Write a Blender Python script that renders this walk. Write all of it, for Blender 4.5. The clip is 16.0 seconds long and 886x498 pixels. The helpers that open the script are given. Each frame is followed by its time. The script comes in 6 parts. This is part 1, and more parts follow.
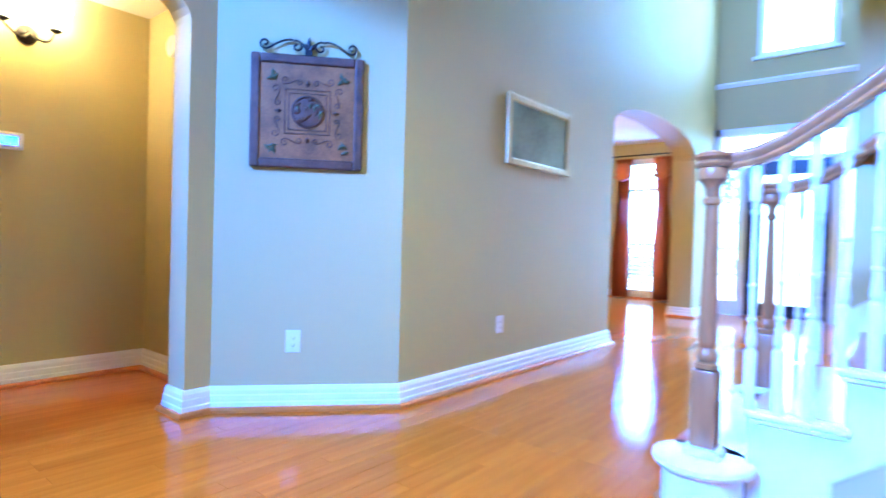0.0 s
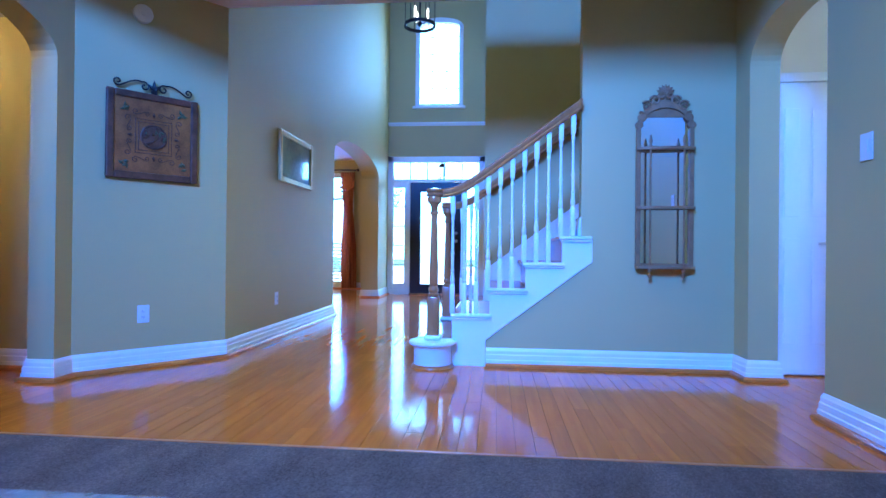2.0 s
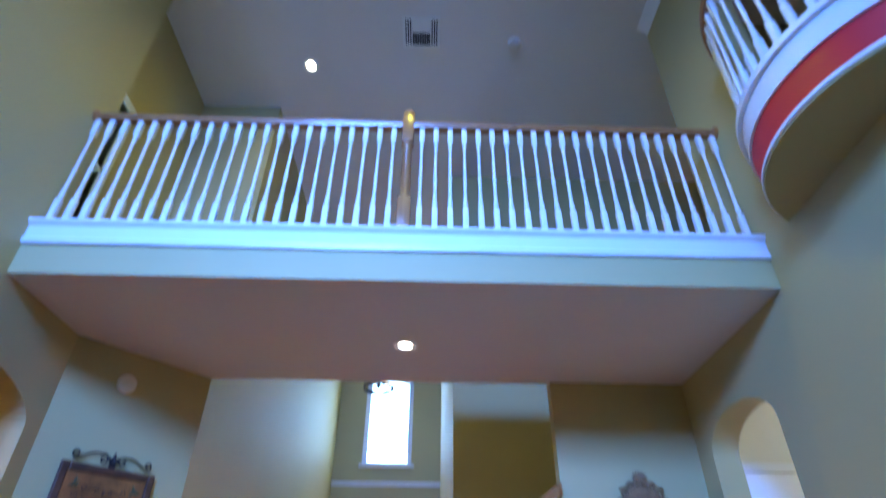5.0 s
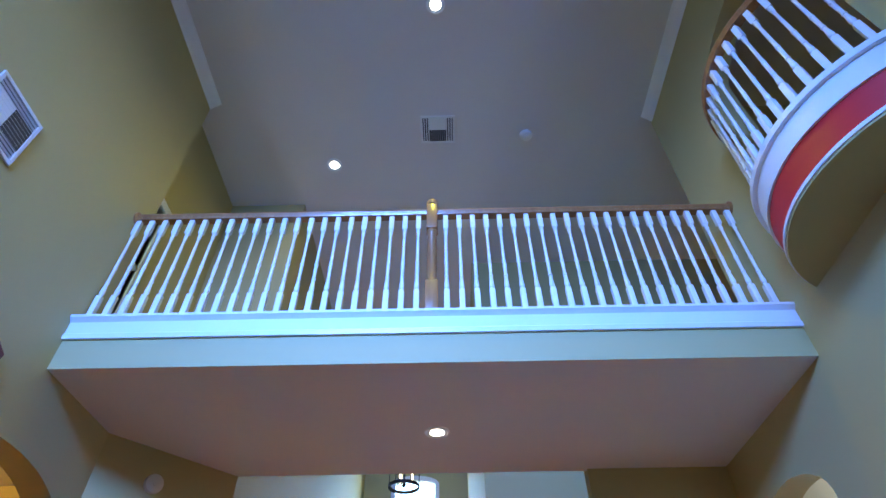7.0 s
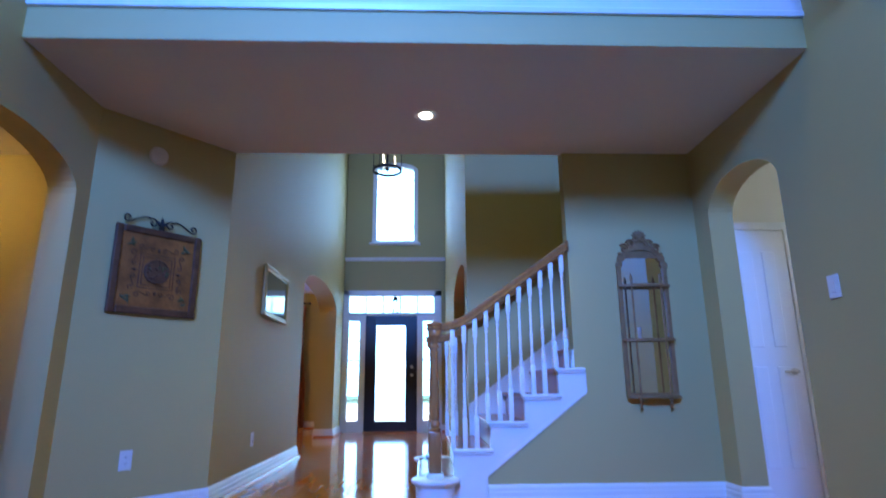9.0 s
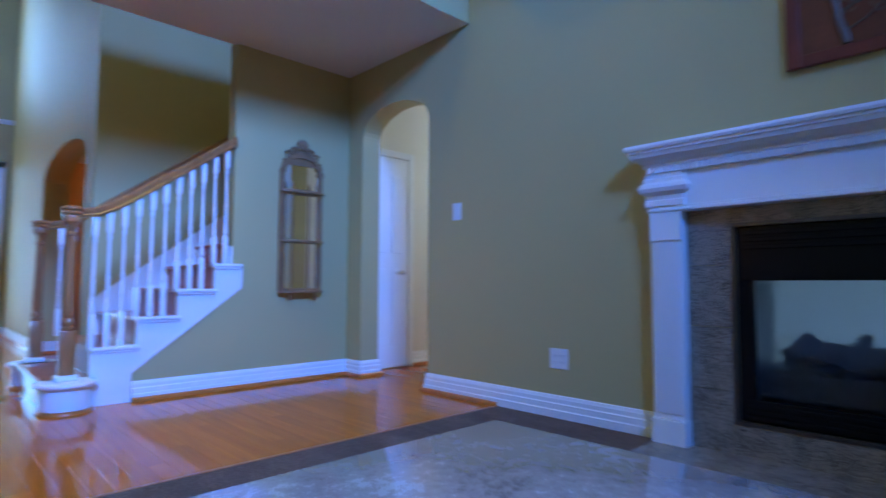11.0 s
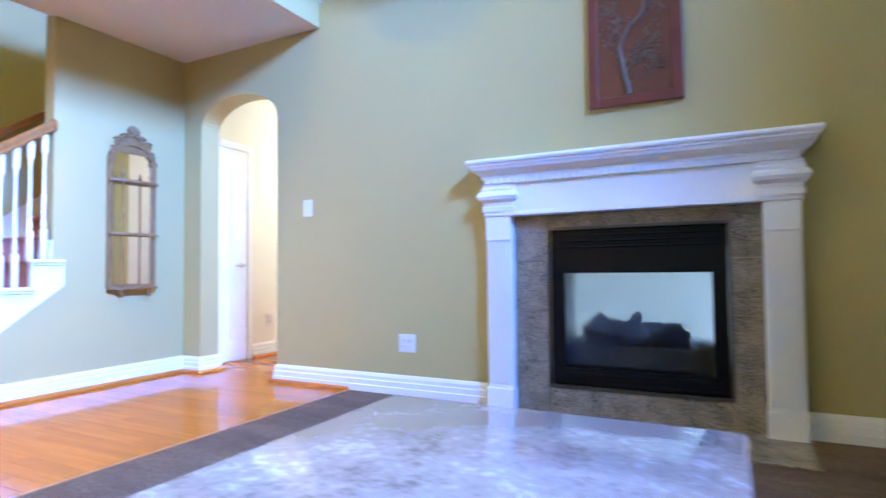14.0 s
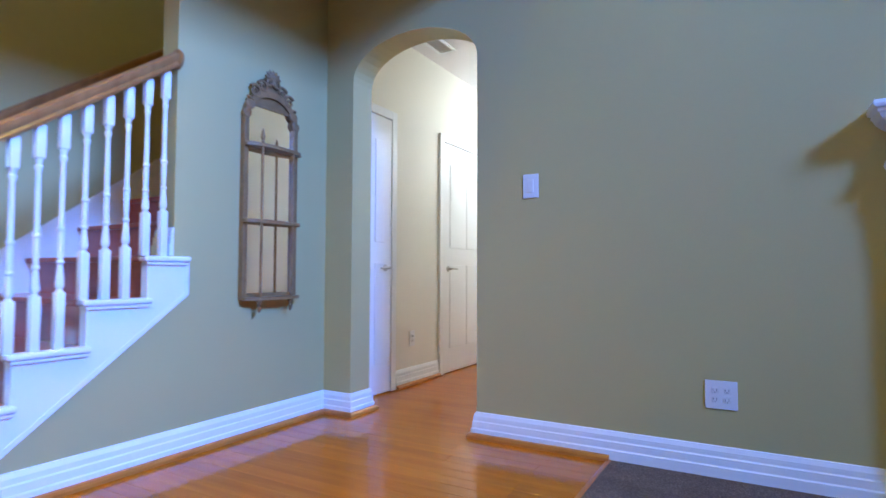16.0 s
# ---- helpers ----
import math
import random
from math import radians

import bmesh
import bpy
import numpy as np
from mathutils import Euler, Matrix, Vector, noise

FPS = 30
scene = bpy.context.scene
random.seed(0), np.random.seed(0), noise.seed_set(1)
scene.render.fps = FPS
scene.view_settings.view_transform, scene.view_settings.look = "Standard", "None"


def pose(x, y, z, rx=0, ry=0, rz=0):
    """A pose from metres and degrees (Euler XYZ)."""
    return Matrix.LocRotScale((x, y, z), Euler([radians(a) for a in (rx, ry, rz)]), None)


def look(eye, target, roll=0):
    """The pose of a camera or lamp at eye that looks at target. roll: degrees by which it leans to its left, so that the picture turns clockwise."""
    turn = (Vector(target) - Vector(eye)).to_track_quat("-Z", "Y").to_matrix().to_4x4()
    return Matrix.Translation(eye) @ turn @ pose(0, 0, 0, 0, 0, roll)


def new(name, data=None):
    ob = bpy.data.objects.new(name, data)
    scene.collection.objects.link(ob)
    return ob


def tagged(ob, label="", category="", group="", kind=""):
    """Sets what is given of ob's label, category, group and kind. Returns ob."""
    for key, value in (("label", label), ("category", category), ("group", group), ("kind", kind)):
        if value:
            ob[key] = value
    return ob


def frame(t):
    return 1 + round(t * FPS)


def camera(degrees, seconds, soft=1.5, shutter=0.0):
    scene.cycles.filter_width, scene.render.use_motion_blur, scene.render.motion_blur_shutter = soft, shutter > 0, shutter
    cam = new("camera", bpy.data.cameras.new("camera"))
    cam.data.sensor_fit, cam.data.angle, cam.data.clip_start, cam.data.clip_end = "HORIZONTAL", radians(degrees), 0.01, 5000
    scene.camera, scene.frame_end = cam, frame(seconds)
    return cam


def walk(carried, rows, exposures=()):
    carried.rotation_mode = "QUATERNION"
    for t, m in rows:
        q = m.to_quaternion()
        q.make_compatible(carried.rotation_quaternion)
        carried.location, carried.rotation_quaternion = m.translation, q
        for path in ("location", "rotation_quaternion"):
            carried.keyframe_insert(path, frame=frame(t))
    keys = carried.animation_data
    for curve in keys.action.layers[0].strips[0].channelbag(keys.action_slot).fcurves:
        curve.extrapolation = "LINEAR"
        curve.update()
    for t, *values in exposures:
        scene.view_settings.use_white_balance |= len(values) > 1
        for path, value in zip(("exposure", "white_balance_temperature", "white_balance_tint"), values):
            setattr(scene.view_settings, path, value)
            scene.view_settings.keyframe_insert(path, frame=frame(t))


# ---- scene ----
cam = camera(77.0, 16.0, shutter=0.5)
PATH = [
    (0, (-1.576, -2.211, 0.946), (-2.853, -0.672, 0.915), 1.6),
    (0.5, (-1.462, -2.79, 0.924), (-2.361, -1.003, 0.922), 1.0),
    (1, (-1.429, -3.338, 0.879), (-2.045, -1.435, 0.887), 0.7),
    (1.5, (-1.471, -3.816, 0.863), (-1.834, -1.849, 0.87), 0.7),
    (2, (-1.671, -4.085, 0.838), (-1.859, -2.094, 0.845), 0.6),
    (2.5, (-1.863, -4.2, 0.829), (-1.958, -2.203, 0.837), 0.6),
    (3, (-1.963, -4.231, 0.856), (-1.924, -2.231, 0.863), 0.7),
    (3.5, (-1.999, -4.236, 0.915), (-1.793, -2.247, 0.923), 0.5),
    (4, (-2.011, -4.224, 1.003), (-1.819, -2.245, 1.214), 0.6),
    (4.5, (-2.012, -4.236, 1.031), (-1.915, -2.377, 1.762), 0.5),
    (5, (-2.019, -4.229, 1.046), (-1.98, -2.584, 2.183), 0.5),
    (5.2, (-2.03, -4.23, 1.044), (-2.0, -2.676, 2.303), 0.4),
    (7.3, (-2.115, -4.243, 0.93), (-2.13, -2.809, 2.325), -0.9),
    (7.5, (-2.121, -4.247, 0.917), (-2.138, -2.72, 2.209), -1.0),
    (8, (-2.138, -4.26, 0.864), (-2.155, -2.539, 1.882), -1.1),
    (8.2, (-2.142, -4.275, 0.855), (-2.161, -2.485, 1.748), -1.1),
    (10.3, (-2.417, -4.248, 0.80), (-1.7, -2.39, 0.96), 0.4),
    (10.5, (-2.474, -4.233, 0.80), (-1.592, -2.444, 0.935), 0.1),
    (11, (-2.87, -4.23, 0.803), (-1.486, -2.792, 0.929), 0.2),
    (11.5, (-3.073, -4.317, 0.803), (-1.407, -3.218, 0.926), 0.3),
    (12, (-3.334, -4.438, 0.819), (-1.507, -3.633, 0.936), -0.2),
    (12.5, (-3.479, -4.53, 0.829), (-1.608, -3.832, 0.934), -0.5),
    (13, (-3.471, -4.546, 0.832), (-1.593, -3.864, 0.93), -0.6),
    (13.5, (-3.346, -4.431, 0.843), (-1.481, -3.713, 0.925), -0.7),
    (14, (-3.282, -4.236, 0.852), (-1.505, -3.321, 0.927), -0.6),
    (14.5, (-3.205, -3.864, 0.881), (-1.527, -2.78, 0.956), -0.6),
    (15, (-3.054, -3.386, 0.873), (-1.398, -2.268, 0.954), -0.6),
    (15.5, (-2.878, -2.85, 0.896), (-1.231, -1.718, 0.977), -0.4),
    (16, (-2.72, -2.433, 0.879), (-0.987, -1.438, 0.965), 0.2),
]
walk(cam, [(t, look(eye, target, roll)) for t, eye, target, roll in PATH], exposures=[
    (0.0, 3.48, 4400, 4), (0.5, 3.22, 4350, 4), (1.0, 3.00, 4350, 4), (1.5, 2.66, 4300, 4), (2.0, 2.26, 4250, 4), (2.5, 1.88, 4200, 4), (3.5, 1.50, 4250, 4), (4.0, 1.66, 4700, 4), (5.0, 2.16, 5650, 4), (7.5, 2.10, 5900, 5), (8.2, 1.92, 5750, 5), (10.3, 1.38, 4800, 5), (11.0, 1.80, 5100, 6), (12.0, 2.60, 5750, 7), (13.0, 3.40, 6350, 8), (14.0, 3.58, 6150, 8), (14.5, 3.50, 6000, 8), (15.5, 2.82, 5900, 8), (16.0, 2.45, 5800, 7)])

# ---------------------------------------------------------------- world and lights
world = bpy.data.worlds.new("World")
scene.world = world
world.use_nodes = True
wn = world.node_tree
sky = wn.nodes.new("ShaderNodeTexSky")
sky.sky_type = "NISHITA"
sky.sun_disc = False
sky.sun_elevation = radians(48)
sky.sun_rotation = radians(82)
wn.links.new(sky.outputs[0], wn.nodes["Background"].inputs[0])
wn.nodes["Background"].inputs[1].default_value = 0.15


def area_lamp(name, eye, target, sx, sy, watts, color):
    data = bpy.data.lights.new(name, "AREA")
    data.shape, data.size, data.size_y, data.energy, data.color = "RECTANGLE", sx, sy, watts, color
    ob = new(name, data)
    ob.matrix_world = look(eye, target)
    return ob


def bulb(name, place, watts, color, radius=0.04):
    data = bpy.data.lights.new(name, "POINT")
    data.energy, data.color, data.shadow_soft_size = watts, color, radius
    ob = new(name, data)
    ob.location = place
    return ob


DAY = (0.126, 0.288, 1.0)
FOYER_DAY = (0.32, 0.45, 0.80)
WARM = (1.0, 0.52, 0.07)
sun_data = bpy.data.lights.new("sun", "SUN")
sun_data.energy, sun_data.angle, sun_data.color = 5.0, radians(0.5), (1.0, 0.95, 0.86)
sun = new("sun", sun_data)
sun.matrix_world = look((20.0, 3.0, 26.0), (-3.0, 0.0, 0.0))
# daylight in the openings: tall back windows, entry door glass, foyer window, dining window
area_lamp("back_window_daylight_upper", (-3.2, -7.05, 4.6), (-2.05, 0.0, 1.5), 1.8, 1.2, 63, DAY).data.spread = radians(80)
area_lamp("foyer_window_daylight", (-2.68, 6.40, 4.4), (-2.75, 0.0, 2.9), 0.8, 1.6, 12, FOYER_DAY)
area_lamp("entry_door_daylight", (-2.78, 6.40, 1.1), (-2.78, 0.0, 0.9), 0.6, 1.75, 4, FOYER_DAY)
area_lamp("dining_window_daylight", (-5.2, 7.62, 1.4), (-5.2, 2.0, 0.8), 0.7, 1.9, 9, DAY)
bulb("sconce_bulb_light", (-5.45, -1.25, 2.22), 1.8, WARM)
# unseen fill added to brighten the passage; no fixture hangs there
bulb("hall_fill_light", (2.3, -0.75, 2.15), 6.0, (0.85, 0.92, 1.0))
bulb("dining_bulb_light", (-6.3, 4.6, 2.1), 16, (1.0, 0.60, 0.20))
bulb("side_room_bulb_light", (0.6, 4.0, 2.1), 11, (1.0, 0.60, 0.20))

# ---------------------------------------------------------------- materials


def principled(name, color, rough=0.5, metal=0.0, coat=0.0, spec=0.5):
    m = bpy.data.materials.new(name)
    m.use_nodes = True
    b = m.node_tree.nodes["Principled BSDF"]
    b.inputs["Base Color"].default_value = (*color, 1)
    b.inputs["Roughness"].default_value = rough
    b.inputs["Metallic"].default_value = metal
    b.inputs["Coat Weight"].default_value = coat
    b.inputs["Specular IOR Level"].default_value = spec
    return m, m.node_tree, b


def coords(nt, scale=(1, 1, 1)):
    tc = nt.nodes.new("ShaderNodeTexCoord")
    mp = nt.nodes.new("ShaderNodeMapping")
    mp.inputs["Scale"].default_value = scale
    nt.links.new(tc.outputs["Object"], mp.inputs["Vector"])
    return mp.outputs["Vector"]


def noise_tex(nt, vec, scale, detail=4.0, rough=0.55):
    n = nt.nodes.new("ShaderNodeTexNoise")
    n.inputs["Scale"].default_value, n.inputs["Detail"].default_value, n.inputs["Roughness"].default_value = scale, detail, rough
    nt.links.new(vec, n.inputs["Vector"])
    return n.outputs["Fac"]


def ramp(nt, fac, stops):
    r = nt.nodes.new("ShaderNodeValToRGB")
    els = r.color_ramp.elements
    while len(els) < len(stops):
        els.new(0.5)
    for e, (p, c) in zip(els, stops):
        e.position, e.color = p, (*c, 1)
    nt.links.new(fac, r.inputs["Fac"])
    return r.outputs["Color"]


def bump(nt, b, height, strength=0.2, distance=0.002):
    n = nt.nodes.new("ShaderNodeBump")
    n.inputs["Strength"].default_value, n.inputs["Distance"].default_value = strength, distance
    nt.links.new(height, n.inputs["Height"])
    nt.links.new(n.outputs["Normal"], b.inputs["Normal"])


def shade(c, k):
    return tuple(min(1.0, v * k) for v in c)


def mottled(name, color, rough=0.5, big=1.2, fine=90.0, vary=0.08, relief=0.15, metal=0.0, coat=0.0, distance=0.002, spec=0.5):
    """Colour that drifts over two scales, with a fine relief."""
    m, nt, b = principled(name, color, rough, metal, coat, spec)
    v = coords(nt)
    a, f = noise_tex(nt, v, big), noise_tex(nt, v, fine)
    mix = nt.nodes.new("ShaderNodeMath")
    mix.operation = "MULTIPLY_ADD"
    nt.links.new(a, mix.inputs[0])
    mix.inputs[1].default_value = 0.7
    half = nt.nodes.new("ShaderNodeMath")
    half.operation = "MULTIPLY"
    nt.links.new(f, half.inputs[0])
    half.inputs[1].default_value = 0.3
    nt.links.new(half.outputs[0], mix.inputs[2])
    nt.links.new(ramp(nt, mix.outputs[0], [(0.25, shade(color, 1 - vary)), (0.75, shade(color, 1 + vary))]), b.inputs["Base Color"])
    if relief:
        bump(nt, b, f, relief, distance)
    return m


def wood(name, dark, light, rough=0.3, grain=(2.0, 30.0, 30.0), coat=0.3, per_piece=True, lines=14.0):
    m, nt, b = principled(name, light, rough, 0.0, coat)
    b.inputs["Coat Roughness"].default_value = 0.08
    v = coords(nt, grain)
    if per_piece:
        info = nt.nodes.new("ShaderNodeObjectInfo")
        add = nt.nodes.new("ShaderNodeVectorMath")
        add.operation = "ADD"
        sc = nt.nodes.new("ShaderNodeMath")
        sc.operation = "MULTIPLY"
        sc.inputs[1].default_value = 60.0
        nt.links.new(info.outputs["Random"], sc.inputs[0])
        nt.links.new(v, add.inputs[0])
        nt.links.new(sc.outputs[0], add.inputs[1])
        v = add.outputs[0]
    n = noise_tex(nt, v, 1.0, 6.0, 0.6)
    col = ramp(nt, n, [(0.3, dark), (0.7, light)])
    if per_piece:
        hsv = nt.nodes.new("ShaderNodeHueSaturation")
        mr = nt.nodes.new("ShaderNodeMapRange")
        mr.inputs["To Min"].default_value, mr.inputs["To Max"].default_value = 0.90, 1.08
        nt.links.new(info.outputs["Random"], mr.inputs["Value"])
        nt.links.new(mr.outputs[0], hsv.inputs["Value"])
        nt.links.new(col, hsv.inputs["Color"])
        col = hsv.outputs["Color"]
    nt.links.new(col, b.inputs["Base Color"])
    bump(nt, b, n, 0.06, 0.001)
    return m


def glass(name, tint=(1, 1, 1), rough=0.0):
    m, nt, b = principled(name, tint, rough)
    b.inputs["Transmission Weight"].default_value = 1.0
    b.inputs["IOR"].default_value = 1.02 if name == "thin_glass" else 1.45
    return m


def glow(name, color, strength):
    m, nt, b = principled(name, (0.8, 0.8, 0.8), 0.6)
    b.inputs["Emission Color"].default_value = (*color, 1)
    b.inputs["Emission Strength"].default_value = strength
    return m


WALL = mottled("khaki_wall_paint", (0.50, 0.42, 0.175), 0.62, 0.8, 160.0, 0.05, 0.35, distance=0.0012)
CREAM = mottled("cream_wall_paint", (0.82, 0.78, 0.66), 0.62, 0.8, 160.0, 0.05, 0.3, distance=0.0012)
CEIL = mottled("ceiling_paint", (0.74, 0.70, 0.66), 0.8, 0.8, 120.0, 0.04, 0.5, distance=0.002)
WHITE = mottled("white_trim_paint", (0.86, 0.86, 0.84), 0.32, 2.0, 60.0, 0.03, 0.05)
WOODFLOOR = wood("orange_hardwood", (0.48, 0.118, 0.005), (0.62, 0.175, 0.009), 0.10, (26.0, 1.6, 26.0), 0.06)
WOODFLOOR.node_tree.nodes["Principled BSDF"].inputs["Specular IOR Level"].default_value = 0.27
OAK = wood("oak_rail", (0.29, 0.115, 0.033), (0.43, 0.20, 0.065), 0.3, (22.0, 22.0, 3.0), 0.3)
SHOE = wood("oak_shoe_moulding", (0.46, 0.13, 0.018), (0.58, 0.19, 0.03), 0.3, (8.0, 8.0, 30.0), 0.2, False)
CARPET, cnt, cb_ = principled("taupe_carpet", (0.2, 0.15, 0.12), 0.95, spec=0.1)
cvec = coords(cnt)
cbig, cfine = noise_tex(cnt, coords(cnt, (1.0, 0.35, 1.0)), 5.0, 3.0, 0.6), noise_tex(cnt, cvec, 130.0, 3.0, 0.7)
csum = cnt.nodes.new("ShaderNodeMath")
csum.operation = "MULTIPLY_ADD"
csum.inputs[1].default_value = 0.42
cnt.links.new(cbig, csum.inputs[0])
cnt.links.new(cfine, csum.inputs[2])
cnt.links.new(ramp(cnt, csum.outputs[0], [(0.50, (0.105, 0.068, 0.046)), (0.71, (0.195, 0.132, 0.090)), (0.92, (0.32, 0.22, 0.155))]), cb_.inputs["Base Color"])
bump(cnt, cb_, cfine, 1.0, 0.012)

# ---------------------------------------------------------------- mesh helpers


def link_mesh(name, bm, material, parent=None, label="", smooth=False):
    me = bpy.data.meshes.new(name)
    bmesh.ops.recalc_face_normals(bm, faces=bm.faces)
    bm.to_mesh(me)
    bm.free()
    me.materials.append(material)
    if smooth:
        me.shade_smooth()
        me.set_sharp_from_angle(angle=radians(38))
    ob = new(name, me)
    if parent:
        ob.parent = parent
    if label:
        tagged(ob, label)
    return ob


def part(name, bm, material, parent, label="", smooth=False):
    return link_mesh(name, bm, material, parent, label, smooth)


def thing(name, label, category, group="", at=None):
    ob = new(name)
    ob.empty_display_size = 0.1
    if at:
        ob.matrix_basis = at if isinstance(at, Matrix) else Matrix.Translation(at)
    return tagged(ob, label, category, group)


def weld(bm):
    """Joins the blocks of a wall and drops the faces between them."""
    bmesh.ops.remove_doubles(bm, verts=bm.verts, dist=0.0004)
    bm.verts.index_update()
    seen = {}
    for f in bm.faces:
        seen.setdefault(frozenset(v.index for v in f.verts), []).append(f)
    bmesh.ops.delete(bm, geom=[f for g_ in seen.values() if len(g_) > 1 for f in g_], context="FACES_ONLY")


def structure(name, bm, material, label, category="", smooth=False):
    if name.startswith("wall"):
        weld(bm)
    return tagged(link_mesh(name, bm, material, None, "", smooth), label, category or name.split("_")[0], "", "structure")


def box(bm, x0, x1, y0, y1, z0, z1, bevel=0.0, m=None):
    vs = [bm.verts.new((x, y, z)) for x in (x0, x1) for y in (y0, y1) for z in (z0, z1)]
    fs = [bm.faces.new([vs[i] for i in q]) for q in ((0, 1, 3, 2), (4, 6, 7, 5), (0, 4, 5, 1), (2, 3, 7, 6), (0, 2, 6, 4), (1, 5, 7, 3))]
    if bevel:
        es = list({e for f in fs for e in f.edges})
        r = bmesh.ops.bevel(bm, geom=es, offset=bevel, segments=2, affect="EDGES", profile=0.5)
        vs = list({v for f in r["faces"] for v in f.verts} | {v for v in vs if v.is_valid})
    if m:
        bmesh.ops.transform(bm, matrix=m, verts=vs)
    return vs


def prism(bm, outline, axis, a, b):
    """A flat outline of (u, v), pushed along an axis from a to b. axis x: (y, z); y: (x, z); z: (x, y)."""
    def at(u, v, w):
        return {"x": (w, u, v), "y": (u, w, v), "z": (u, v, w)}[axis]
    lo = [bm.verts.new(at(u, v, a)) for u, v in outline]
    hi = [bm.verts.new(at(u, v, b)) for u, v in outline]
    n = len(outline)
    bm.faces.new(lo), bm.faces.new(hi[::-1])
    for i in range(n):
        bm.faces.new((lo[i], lo[(i + 1) % n], hi[(i + 1) % n], hi[i]))
    return lo + hi


def arch_curve(u0, u1, spring, apex, n=22):
    c, r, h = (u0 + u1) / 2, (u1 - u0) / 2, apex - spring
    return [(c - r * math.cos(math.pi * i / n), spring + h * math.sin(math.pi * i / n)) for i in range(n + 1)]


def wall(bm, axis, a, b, u0, u1, z0, z1, holes=()):
    """A wall across an axis between a and b, from u0 to u1, with openings (lo, hi, sill, spring, apex), sorted by lo."""
    at = u0
    for lo, hi, sill, spring, apex in holes:
        if lo > at:
            prism(bm, [(at, z0), (lo, z0), (lo, z1), (at, z1)], axis, a, b)
        if sill > z0:
            prism(bm, [(lo, z0), (hi, z0), (hi, sill), (lo, sill)], axis, a, b)
        if apex > spring:
            c = arch_curve(lo, hi, spring, apex)
            for p, q in zip(c, c[1:]):
                prism(bm, [p, q, (q[0], z1), (p[0], z1)], axis, a, b)
        elif spring < z1:
            prism(bm, [(lo, spring), (hi, spring), (hi, z1), (lo, z1)], axis, a, b)
        at = hi
    if at < u1:
        prism(bm, [(at, z0), (u1, z0), (u1, z1), (at, z1)], axis, a, b)


def lathe(bm, profile, n=16, center=(0, 0), m=None):
    """A turned shape: (radius, z) from the bottom up, about an upright axis."""
    rings = []
    for r, z in profile:
        rings.append([bm.verts.new((center[0] + r * math.cos(2 * math.pi * i / n), center[1] + r * math.sin(2 * math.pi * i / n), z)) for i in range(n)])
    for p, q in zip(rings, rings[1:]):
        for i in range(n):
            bm.faces.new((p[i], p[(i + 1) % n], q[(i + 1) % n], q[i]))
    bm.faces.new(rings[0][::-1]), bm.faces.new(rings[-1])
    vs = [v for r in rings for v in r]
    if m:
        bmesh.ops.transform(bm, matrix=m, verts=vs)
    return vs


def sweep(bm, section, path, up=Vector((0, 0, 1))):
    """A closed section (side, up) carried along a polyline with mitred corners."""
    pts = [Vector(p) for p in path]
    rings = []
    for i, p in enumerate(pts):
        d0 = (pts[i] - pts[i - 1]).normalized() if i else None
        d1 = (pts[i + 1] - pts[i]).normalized() if i < len(pts) - 1 else None
        d = ((d0 or d1) + (d1 or d0)).normalized()
        side = d.cross(up).normalized()
        k = 1 / max(0.35, d.dot(d1 or d0))
        rise = side.cross(d).normalized()
        rings.append([bm.verts.new(p + side * s * k + rise * h) for s, h in section])
    n = len(section)
    for a, b in zip(rings, rings[1:]):
        for i in range(n):
            bm.faces.new((a[i], a[(i + 1) % n], b[(i + 1) % n], b[i]))
    bm.faces.new(rings[0][::-1]), bm.faces.new(rings[-1])


def tube(bm, pts, r, n=8, taper=None):
    pts = [Vector(p) for p in pts]
    rings, side = [], None
    for i, p in enumerate(pts):
        d = (pts[min(i + 1, len(pts) - 1)] - pts[max(i - 1, 0)]).normalized()
        if side is None:
            side = d.orthogonal().normalized()
        side = (side - d * side.dot(d)).normalized()
        other = d.cross(side)
        rr = r if taper is None else r + (taper - r) * i / (len(pts) - 1)
        rings.append([bm.verts.new(p + rr * (side * math.cos(2 * math.pi * j / n) + other * math.sin(2 * math.pi * j / n))) for j in range(n)])
    for a, b in zip(rings, rings[1:]):
        for j in range(n):
            bm.faces.new((a[j], a[(j + 1) % n], b[(j + 1) % n], b[j]))
    bm.faces.new(rings[0][::-1]), bm.faces.new(rings[-1])


# ---------------------------------------------------------------- the large structure
XL, XF, XR = -4.405, -3.744, -1.78      # great room's left wall, foyer's left and right walls
YB, YE, YD, YS = -6.2, 6.503, -1.79, 1.10  # back wall, entry wall, edge of the hardwood, stairwell's far wall
ZC, ZU, ZT = 2.70, 3.045, 5.87           # ceiling under the bridge, upper floor, top ceiling
BR = -1.51                             # the bridge's front edge

bm = bmesh.new()
wall(bm, "x", 0.0, 0.19, YB, -0.0, 0.0, ZU, [(-4.225, -3.280, 0.0, 1.10, 1.10), (-1.085, -0.216, 0.0, 2.085, 2.318)])
wall(bm, "x", 0.0, 0.19, YB, -1.04, ZU, ZT, [(-3.02, -1.90, 3.40, 4.95, 5.15)])
wall_fireplace = structure("wall_fireplace", bm, WALL, "khaki painted two-storey fireplace wall with an arched passage", "wall")

bm = bmesh.new()
wall(bm, "x", XL - 0.18, XL, YB, -0.715, 0.0, ZU, [(-2.08, -0.855, 0.0, 2.03, 2.27)])
wall(bm, "x", XL - 0.18, XL, YB, -1.30, ZU, ZT)
wall_left = structure("wall_left", bm, WALL, "khaki painted great room wall with an arched niche opening", "wall")

